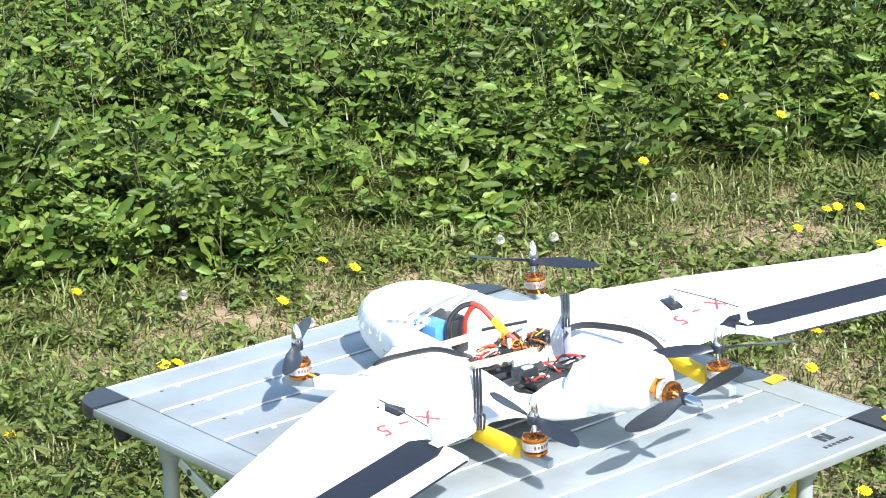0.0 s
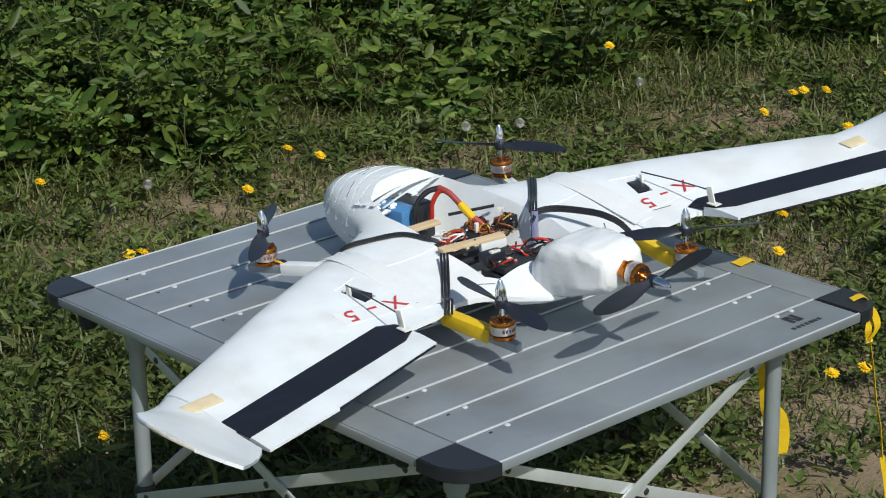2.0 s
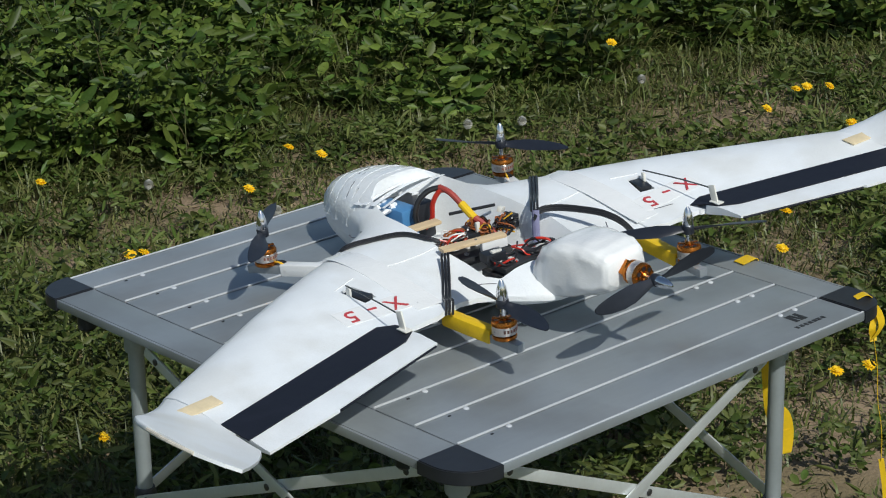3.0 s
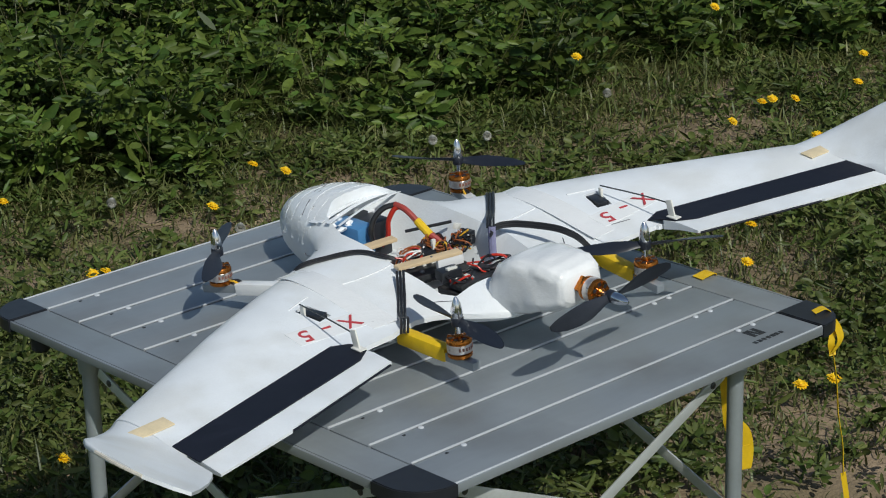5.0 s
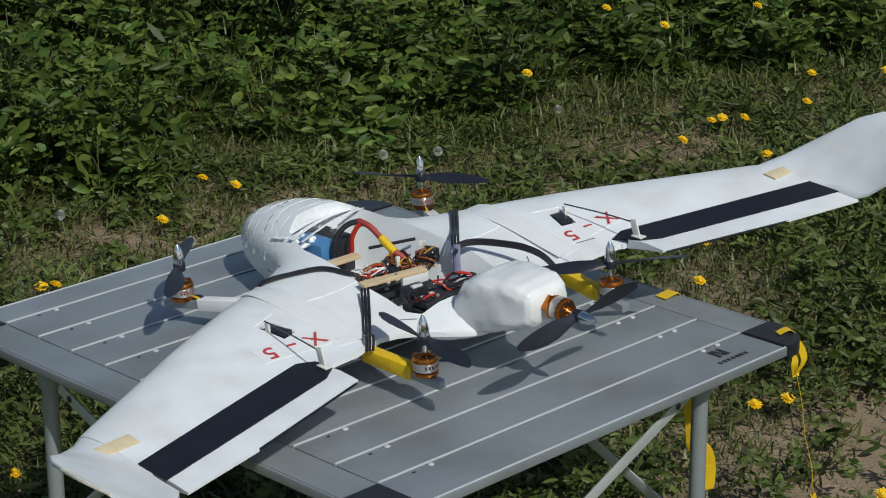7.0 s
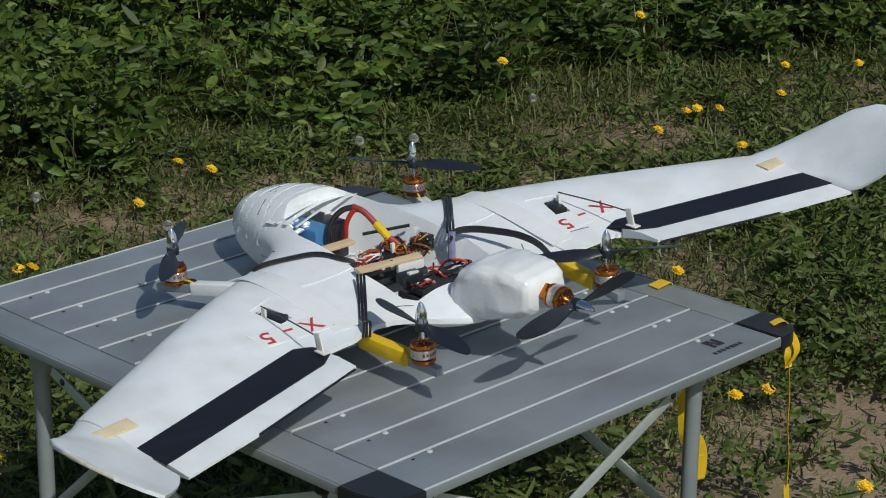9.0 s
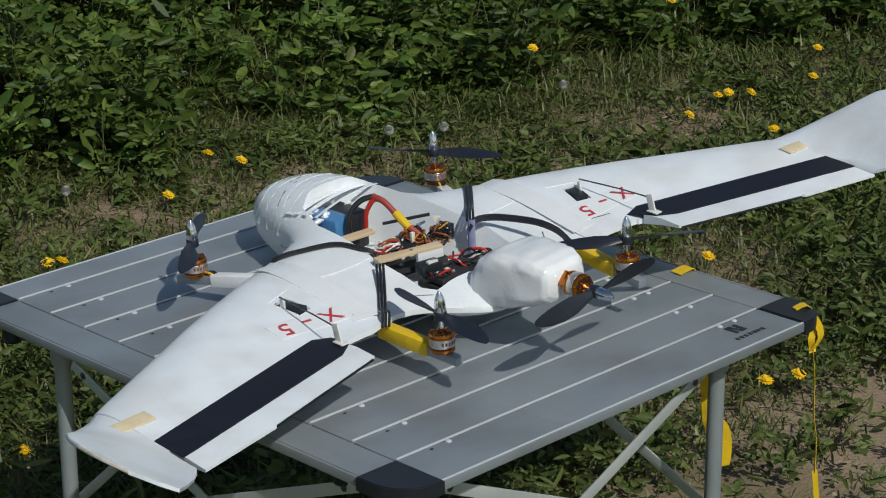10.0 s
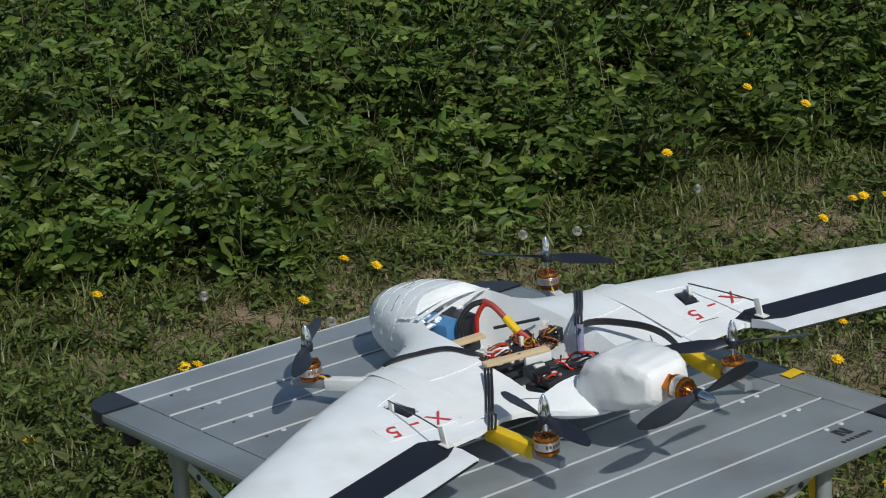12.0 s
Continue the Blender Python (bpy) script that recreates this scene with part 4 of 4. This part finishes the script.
CLUMP = np.vectorize(lambda x, y, s, o: noise.noise((x * s, y * s, o)))


def into(xy):
    """How far inside the tall herbs a place lies."""
    return xy[:, 1] - EDGE(xy[:, 0])


def bare(xy):
    """0 on green ground to 1 on the bare track."""
    x, y = xy.T
    track = 1 / (1 + np.exp(-(0.185 - y + 0.10 * CLUMP(x, y, 3.0, 9.0)) / 0.03)) * (x > 0.30) * np.clip(1.10 - 2.4 * CLUMP(x, y, 5.2, 31.0), 0, 1)
    d = into(xy)
    path = np.exp(-((d + 0.50) / 0.30) ** 2) * (0.22 + 0.9 * CLUMP(x, y, 2.6, 3.0)) * (x > 0.35)
    return np.clip(np.maximum(track, path), 0, 1)


FLOWERS = [(2.325, 1.325, 0.05), (2.302, 1.338, 0.045), (2.361, 1.288, 0.05), (2.119, 1.273, 0.05), (1.187, 1.824, 0.05), (1.205, 1.736, 0.05), (0.950, 1.661, 0.05), (0.547, 1.511, 0.05), (0.571, 1.500, 0.05),
           (0.028, 0.857, 0.05), (1.592, 0.789, 0.05), (1.023, 0.222, 0.05), (1.081, 0.199, 0.05), (2.164, 1.073, 0.05), (1.421, 0.659, 0.05), (0.884, -0.123, 0.05), (0.880, -0.183, 0.05), (0.141, 1.403, 0.05),
           (0.675, 2.005, 0.05), (2.947, 1.304, 0.05), (2.796, 1.418, 0.05), (2.573, 1.268, 0.05), (2.061, 1.696, 0.138), (2.977, 2.263, 0.2), (2.491, 1.829, 0.2), (2.451, 1.607, 0.2), (2.771, 1.574, 0.2), (2.697, 3.311, 0.2)]
CLOCKS = [(2.082, 1.619, 0.06), (0.884, 1.489, 0.06), (1.549, 1.646, 0.06), (1.650, 1.579, 0.06), (0.806, 1.807, 0.06), (1.127, 1.081, 0.03), (1.240, 1.030, 0.03)]


def open_round_flowers(xy):
    """True where no flower stands; the herbs leave a gap on the sunny side of each."""
    free = np.ones(len(xy), bool)
    for x, y, z in FLOWERS + CLOCKS:
        for off, r in ((0.0, 0.035), (0.06, 0.045), (0.13, 0.045)):
            free &= np.hypot(xy[:, 0] - x + 0.68 * off, xy[:, 1] - y + 0.73 * off) > r
    return free


def on_ground(xy):
    return np.concatenate([xy, GZ(xy[:, 0], xy[:, 1])[:, None]], 1)


def compound_leaves(stems, height, lean, n_leaf, pairs, leaflet, wide, reach):
    """Stems with feathered leaves: leaflets in pairs along each leaf stalk."""
    S = len(stems)
    sets, stalks = [], []
    for k in range(n_leaf):
        f = np.clip((k + rng.uniform(0.2, 1.0, S)) / n_leaf, 0, 1) ** 0.75
        node = stems + np.array((0, 0, 1.0)) * (height * f)[:, None] + lean * (height * f ** 2)[:, None]
        az = k * 2.4 + rng.uniform(0, 6.28, S)
        rise = rng.uniform(-0.1, 1.1, S)
        way = unit(np.stack([np.cos(az), np.sin(az), rise], 1))
        side = unit(np.cross(way, (0, 0, 1.0)))
        R = reach * rng.uniform(0.6, 1.25, S)
        for j in range(pairs * 2 + 1):
            pos = 0.25 + 0.75 * (j // 2) / max(pairs, 1) if j < pairs * 2 else 1.0
            s = 0 if j == pairs * 2 else (1 if j % 2 else -1)
            base = node + way * (R * pos)[:, None] + np.array((0, 0, -1.0)) * (R * 0.35 * pos ** 2)[:, None]
            lw = unit(way * (0.55 if s else 1.0) + side * s * rng.uniform(0.7, 1.1, S)[:, None] + rng.normal(0, 0.18, (S, 3)))
            up = unit(np.array((-0.34, -0.52, 0.52)) + rng.normal(0, 0.62, (S, 3)))
            L = leaflet * rng.uniform(0.5, 1.35, S)
            sets.append(leaves(base, lw, up, L, L * wide * rng.uniform(0.7, 1.2, S), rng.uniform(-0.15, 0.6, S)))
    return sets


def stems_mesh(stems, height, lean, r=0.0016):
    sets = []
    ring = [(math.cos(a), math.sin(a)) for a in (0, 2.1, 4.2)]
    S = len(stems)
    pts = []
    for f in (0, 0.5, 1.0):
        c = stems + np.array((0, 0, 1.0)) * (height * f)[:, None] + lean * (height * f ** 2)[:, None]
        for ca, sa in ring:
            pts.append(c + np.array((ca * r, sa * r, 0)))
    v = np.stack(pts, 1).reshape(-1, 3)
    t = []
    for k in (0, 3):
        for j in range(3):
            a, b = k + j, k + (j + 1) % 3
            t += [(a, b, b + 3), (a, b + 3, a + 3)]
    t = np.array(t)[None] + 9 * np.arange(S)[:, None, None]
    return v, t.reshape(-1, 3)


def build_plants():
    herb_green = material("herb_leaf", (0.043, 0.086, 0.015), 0.46, spec=0.24, vary=0.45, scale=3.2, fine=140, bump=0.25, height=0.002, island=0.45, second=(0.120, 0.156, 0.030), second_amount=0.85, transmit=0.22)
    low_green = material("low_leaf", (0.054, 0.090, 0.017), 0.48, spec=0.24, vary=0.4, scale=3.5, fine=140, bump=0.25, height=0.002, island=0.42, second=(0.130, 0.142, 0.044), second_amount=0.8, transmit=0.22)
    stem_green = material("herb_stem", (0.10, 0.13, 0.045), 0.5, vary=0.15, scale=12, fine=200, bump=0.1, island=0.3, second=(0.20, 0.14, 0.07), second_amount=0.6)
    grass_green = material("grass_blade", (0.066, 0.098, 0.021), 0.45, spec=0.4, vary=0.18, scale=10, fine=160, bump=0.1, island=0.38, second=(0.18, 0.175, 0.062), second_amount=0.85, transmit=0.22)
    straw = material("dry_straw", (0.25, 0.205, 0.115), 0.75, spec=0.25, vary=0.2, scale=14, fine=200, bump=0.2, island=0.4, second=(0.17, 0.16, 0.065), second_amount=0.9, transmit=0.08)

    # tall herbs
    xy = scatter(18500)
    d = into(xy)
    keep = open_round_flowers(xy) & (d > -0.10 + 0.12 * CLUMP(xy[:, 0], xy[:, 1], 4.0, 1.0)) & (rng.random(len(xy)) < np.clip(0.75 + 1.5 * CLUMP(xy[:, 0], xy[:, 1], 3.6, 5.0), 0.12, 1))
    xy, d = xy[keep], d[keep]
    grow = np.clip((d + 0.1) / 0.9, 0, 1)
    h = (0.10 + 0.23 * grow ** 0.7) * rng.uniform(0.65, 1.25, len(xy)) * np.clip(1 + 0.75 * CLUMP(xy[:, 0], xy[:, 1], 1.7, 8.0) + 0.6 * CLUMP(xy[:, 0], xy[:, 1], 5.5, 3.0), 0.35, 1.7)
    base = on_ground(xy)
    lean = np.concatenate([rng.normal(0, 0.32, (len(xy), 2)) + np.array((0.0, -0.10)), np.zeros((len(xy), 1))], 1)
    kind = rng.random(len(xy))
    sets = []
    for lo, hi, n_leaf, pairs, leaflet, wide, reach in ((0, 0.50, 7, 5, 0.027, 0.46, 0.095), (0.50, 0.70, 9, 1, 0.033, 0.58, 0.040), (0.70, 0.90, 6, 3, 0.038, 0.44, 0.090), (0.90, 1.0, 8, 0, 0.065, 0.30, 0.03)):
        k = (kind >= lo) & (kind < hi)
        sets += compound_leaves(base[k], h[k], lean[k], n_leaf, pairs, leaflet, wide, reach)
    v, t = gather(sets)
    tagged(mesh_from("tall_herbs", v, t, herb_green), "dense green leafy meadow herbs with feathered leaves", "herbs", kind="stuff")
    v, t = stems_mesh(base, h, lean)
    tagged(mesh_from("herb_stems", v, t, stem_green), "thin green and brown herb stems", "stems", kind="stuff")

    # low herbs round the table and in the strip
    xy = scatter(46000)
    d = into(xy)
    b = bare(xy)
    dense = np.clip(0.60 + 1.1 * CLUMP(xy[:, 0], xy[:, 1], 2.4, 12.0), 0.2, 1) * (1 - 0.93 * b) * np.where((d > -0.85) & (d < -0.02), 0.75, 1.0)
    keep = open_round_flowers(xy) & (d < 0.15) & (rng.random(len(xy)) < dense)
    xy = xy[keep]
    h = rng.uniform(0.02, 0.085, len(xy)) * np.where(into(xy) > -0.80, 0.6, np.where(xy[:, 0] < 0.45, 2.0, 1.0))
    base = on_ground(xy)
    lean = np.concatenate([rng.normal(0, 0.5, (len(xy), 2)), np.zeros((len(xy), 1))], 1)
    kind = rng.random(len(xy))
    sets = []
    for lo, hi, n_leaf, pairs, leaflet, wide, reach in ((0, 0.34, 5, 3, 0.015, 0.50, 0.036), (0.34, 0.56, 5, 1, 0.019, 0.62, 0.022), (0.56, 1.0, 8, 0, 0.032, 0.20, 0.012)):
        k = (kind >= lo) & (kind < hi)
        sets += compound_leaves(base[k], h[k], lean[k], n_leaf, pairs, leaflet, wide, reach)
    v, t = gather(sets)
    tagged(mesh_from("low_herbs", v, t, low_green), "low clover and broad-leaved weeds on trodden ground", "weeds", kind="stuff")

    # grass
    xy = scatter(300000)
    d = into(xy)
    b = bare(xy)
    tuft = CLUMP(xy[:, 0], xy[:, 1], 5.0, 20.0)
    dense = np.where(d > 0.1, 0.48, np.clip(1.0 + 1.2 * tuft + 0.3 * (xy[:, 0] < 0.45), 0.40, 1)) * (1 - 0.80 * b)
    keep = rng.random(len(xy)) < dense
    xy, d, b = xy[keep], d[keep], b[keep]
    n = len(xy)
    ln = rng.uniform(0.03, 0.105, n) * np.where(d > 0, 2.2, np.where(xy[:, 0] < 0.45, 1.3, np.where(d > -0.30, 0.95, 0.62))) * (1 - 0.5 * b)
    az = rng.uniform(0, 6.28, n)
    v, t = blades(on_ground(xy), np.stack([np.cos(az), np.sin(az), 0 * az], 1), ln, rng.uniform(0.0018, 0.0052, n) * np.where(d > 0, 1.3, 1.0), rng.uniform(0.3, 1.3, n))
    tagged(mesh_from("grass", v, t, grass_green), "short tufted green and yellowing grass", "grass", kind="stuff")

    # dry litter lying on the soil
    xy = scatter(150000)
    d = into(xy)
    keep = (d < 0.3) & (rng.random(len(xy)) < np.clip(np.where(d > -0.85, 0.95, 0.45) - 0.40 * (xy[:, 1] < 0.20) * (xy[:, 0] > 0.3), 0, 1))
    xy = xy[keep]
    n = len(xy)
    az = rng.uniform(0, 6.28, n)
    way = np.stack([np.cos(az), np.sin(az), rng.uniform(-0.1, 0.45, n)], 1)
    base = on_ground(xy)
    base[:, 2] += rng.uniform(0.001, 0.012, n)
    ln = rng.uniform(0.008, 0.034, n)
    v, t = leaves(base, way, unit(np.array((0, 0, 1.0)) + rng.normal(0, 0.4, (n, 3))), ln, np.where(rng.random(n) < 0.06, ln * 0.3, rng.uniform(0.0015, 0.004, n)), rng.uniform(-0.2, 0.4, n))
    tagged(mesh_from("dry_litter", v, t, straw), "dry straw and dead leaves lying on the soil", "straw", kind="stuff")

    # clods and pebbles of the track
    xy = scatter(23000)
    keep = rng.random(len(xy)) < bare(xy) * 0.5 + 0.03
    xy = on_ground(xy[keep])
    n = len(xy)
    ico = np.array([(1, 0, 0), (-1, 0, 0), (0, 1, 0), (0, -1, 0), (0, 0, 0.8), (0, 0, -0.8)], float)
    it = np.array([(0, 2, 4), (2, 1, 4), (1, 3, 4), (3, 0, 4), (2, 0, 5), (1, 2, 5), (3, 1, 5), (0, 3, 5)])
    v = xy[:, None] + ico[None] * (rng.gamma(2.0, 0.0009, n)[:, None, None] + 0.001) * rng.uniform(0.6, 1.4, (n, 6, 1))
    t = (it[None] + 6 * np.arange(n)[:, None, None]).reshape(-1, 3)
    clod = material("soil_clod", (0.26, 0.20, 0.14), 0.9, spec=0.2, vary=0.25, scale=30, fine=300, bump=0.5, island=0.25)
    tagged(mesh_from("soil_clods", v.reshape(-1, 3), t, clod), "small clods and pebbles of dry soil", "soil", kind="stuff")

    # the meadow goes on around, more sparsely
    n = 100000
    r, az = 1.0 + 11 * rng.random(n) ** 0.75, rng.uniform(0, 6.28, n)
    xy = np.stack([r * np.cos(az), r * np.sin(az)], 1)
    a, bb = (xy[:, 0] + xy[:, 1]) / math.sqrt(2), (xy[:, 0] - xy[:, 1]) / math.sqrt(2)
    keep = ~((a > -0.3) & (a < 6.6) & (np.abs(bb) < 0.92 + 0.27 * a)) & ~((xy[:, 0] > 0.3) & (xy[:, 1] > -0.5) & (xy[:, 1] < 0.2)) & (np.hypot(xy[:, 0] + 1.77, xy[:, 1] + 1.88) > 0.3)
    xy = xy[keep]
    n = len(xy)
    base = on_ground(xy)
    base[:, 2] += rng.uniform(0, 0.10, n) * (into(xy) > 0)
    az = rng.uniform(0, 6.28, n)
    ln = rng.uniform(0.035, 0.085, n)
    v, t = leaves(base, np.stack([np.cos(az), np.sin(az), rng.uniform(0.1, 0.9, n)], 1), unit(np.array((0, 0, 1.0)) + rng.normal(0, 0.4, (n, 3))), ln, ln * 0.45, rng.uniform(0, 0.5, n))
    tagged(mesh_from("meadow_around", v, t, low_green), "leafy meadow growing around the table", "meadow", kind="stuff")


build_plants()


# ---- dandelions ----
def build_dandelions():
    petal = material("dandelion_petal", (0.90, 0.62, 0.012), 0.55, vary=0.12, scale=60, fine=300, bump=0.2, island=0.15, second=(0.88, 0.52, 0.01), second_amount=0.6, transmit=0.2)
    green = material("dandelion_stem", (0.16, 0.20, 0.07), 0.5, vary=0.12, scale=40, fine=300, bump=0.1)
    fluff = material("seed_fluff", (0.62, 0.61, 0.56), 0.8, vary=0.1, scale=90, fine=500, bump=0.6, height=0.002, transmit=0.25)

    def stalk(parent, h):
        part("stem", tube([(0.012, 0.006, -h - 0.01), (0.008, 0.003, -h * 0.5), (0, 0, -0.004)], 0.0017, 6, 3), green, parent)
        part("calyx", lathe([(0.002, -0.008), (0.0048, -0.005), (0.0056, 0.000), (0.003, 0.0015)], n=10), green, parent)

    def flower(m, h):
        f = thing("dandelion", "yellow dandelion flower on a thin green stem", "flower", "dandelions in the meadow", m)
        stalk(f, h)
        part("disc", lathe([(0.0070, 0.0012), (0.0072, 0.0030), (0.0052, 0.0052), (0.0020, 0.0062)], n=12), petal, f)
        heads = []
        for ring_n, (n, ln, rise, z) in enumerate(((26, 0.0132, 0.10, 0.0005), (22, 0.0112, 0.42, 0.0012), (18, 0.0088, 0.85, 0.0016), (12, 0.0062, 1.8, 0.0018))):
            k = np.arange(n)
            az = k * 2 * np.pi / n + ring_n * 0.3 + rng.normal(0, 0.08, n)
            heads.append(leaves(np.tile((0, 0, z), (n, 1)).astype(float), np.stack([np.cos(az), np.sin(az), np.full(n, rise)], 1), np.tile((0, 0, 1.0), (n, 1)), ln * rng.uniform(0.85, 1.1, n), np.full(n, 0.0042), rng.uniform(0, 0.25, n)))
        v, t = gather(heads)
        mesh_from("petals", v, t, petal, f)
        return f

    def puff(m, h):
        f = thing("dandelion_clock", "grey-white dandelion seed head on a stem", "seed head", "dandelion clocks in the meadow", m)
        stalk(f, h)
        n = 220
        z = 1 - 2 * (np.arange(n) + 0.5) / n
        az = np.arange(n) * 2.39996
        w = np.stack([np.sqrt(1 - z * z) * np.cos(az), np.sqrt(1 - z * z) * np.sin(az), z], 1)
        a = leaves(w * 0.003, w, np.tile((0.3, 0.2, 1.0), (n, 1)), np.full(n, 0.0085), np.full(n, 0.0032), np.zeros(n))
        mesh_from("seed_ball", *a, fluff, f)
        return f

    first = {}
    for k, (x, y, z) in enumerate(FLOWERS):
        size = 0 if z < 0.1 else 1
        tilt = pose(x, y, z, rng.uniform(5, 32), rng.uniform(-22, 10), rng.uniform(0, 40))
        if size not in first:
            first[size] = flower(tilt, 0.05 if size == 0 else 0.22)
        else:
            copy_thing(first[size], tilt)
    one = None
    for x, y, z in CLOCKS:
        m = pose(x, y, z, rng.uniform(-10, 20), rng.uniform(-10, 10), 0)
        one = copy_thing(one, m) if one else puff(m, 0.08)


build_dandelions()


# ---- yellow ribbons ----
def build_ribbons():
    # ribbon tied at the corner: knot, fluttering bow and a long tail in pieces
    corner = thing("ribbon", "yellow plastic ribbon fluttering from the table corner", "ribbon", m=pose(0.309, -0.364, TOP - 0.002))
    part("fold", strip([(-0.022, 0.006, 0.006), (-0.006, 0.002, 0.008), (0.004, -0.002, -0.004), (0.006, -0.002, -0.020)], 0.011, (0.4, 0.8, 0), 0.0008), YELLOW, corner)
    part("bow", strip([(0.005, -0.002, -0.016), (0.008, 0.000, -0.028), (0.006, 0.000, -0.040), (0.010, 0.001, -0.050), (0.009, 0, -0.056)], 0.0085, (0.75, -0.5, 0.15), 0.0008), YELLOW, corner)
    part("bow_fold", strip([(0.004, -0.003, -0.010), (0.010, -0.006, -0.020), (0.013, -0.008, -0.034), (0.010, -0.004, -0.046), (0.007, -0.001, -0.052)], 0.0090, (0.80, -0.35, 0.45), 0.0008), YELLOW, corner)
    tail = part("tail", strip([(0, 0, 0), (0.004, 0.001, -0.04), (0.001, 0, -0.08), (0.005, 0, -0.12), (0.002, 0, -0.16)], 0.0042, (0.55, 0.75, 0.1), 0.0006), YELLOW, corner, m=pose(0.010, 0, -0.052))
    part("tail_end", strip([(0, 0, 0), (0.005, 0.001, -0.05), (0.000, 0, -0.10), (0.006, 0, -0.15), (0.003, 0, -0.20)], 0.0068, (0.75, -0.55, 0.2), 0.0006), YELLOW, tail, m=pose(0.002, 0, -0.158))
    # ribbon behind the leg with a loop at its end
    under = thing("ribbon", "yellow plastic ribbon hanging under the table edge", "ribbon", m=pose(0.195, -0.305, TOP - 0.016))
    part("band", strip([(-0.020, -0.010, 0.004), (-0.008, -0.004, -0.04), (0.004, 0.002, -0.08), (0.016, 0.008, -0.115), (0.030, 0.014, -0.135)], 0.013, (0.7, -0.6, 0.1), 0.0008), YELLOW, under)
    part("loop", strip([(0.030, 0.012, -0.116), (0.039, 0.003, -0.130), (0.043, 0.000, -0.154), (0.041, 0.001, -0.180), (0.038, 0.004, -0.172), (0.039, 0.003, -0.150)], 0.0130, (0.66, -0.70, 0.22), 0.0008), YELLOW, under)
    # a scrap of tape folded over the far edge of the top
    scrap = part("tape_scrap", strip([(-0.016, 0, 0.001), (0.0, 0, 0.0025), (0.010, 0, 0.002), (0.0155, 0, -0.008)], 0.017, (0.1, 1, 0), 0.0008), YELLOW, None, m=pose(0.304, -0.180, TOP + 0.001))
    tagged(scrap, "scrap of yellow tape stuck over the table edge", "tape")
    return tail


RIBBON_TAIL = build_ribbons()


# ---- what moves ----
def motions():
    rows = []
    for t, lean, twist in ((0.0, 16, 10), (0.5, 14, 5), (1.0, 17, -5), (1.5, 16, 5), (2.0, 12, 10), (2.5, 8, 0), (3.0, 9, -8), (3.7, 8, 0), (4.5, 11, 6), (5.3, 9, 0), (5.5, 9, 5), (6.0, 12, 10), (6.5, 15, 0), (7.2, 12, -6),
                           (8.0, 9, 4), (8.8, 6, 0), (9.5, 6, 5), (10.0, 7, 0), (10.5, 5, -6), (11.0, 6, 0), (11.5, 5, 4), (12.0, 7, 0)):
        rows.append((t, pose(0.010, 0, -0.052, -(lean - 4) * 0.72, -(lean - 4) * 0.72, twist)))
    walk(RIBBON_TAIL, rows)


motions()
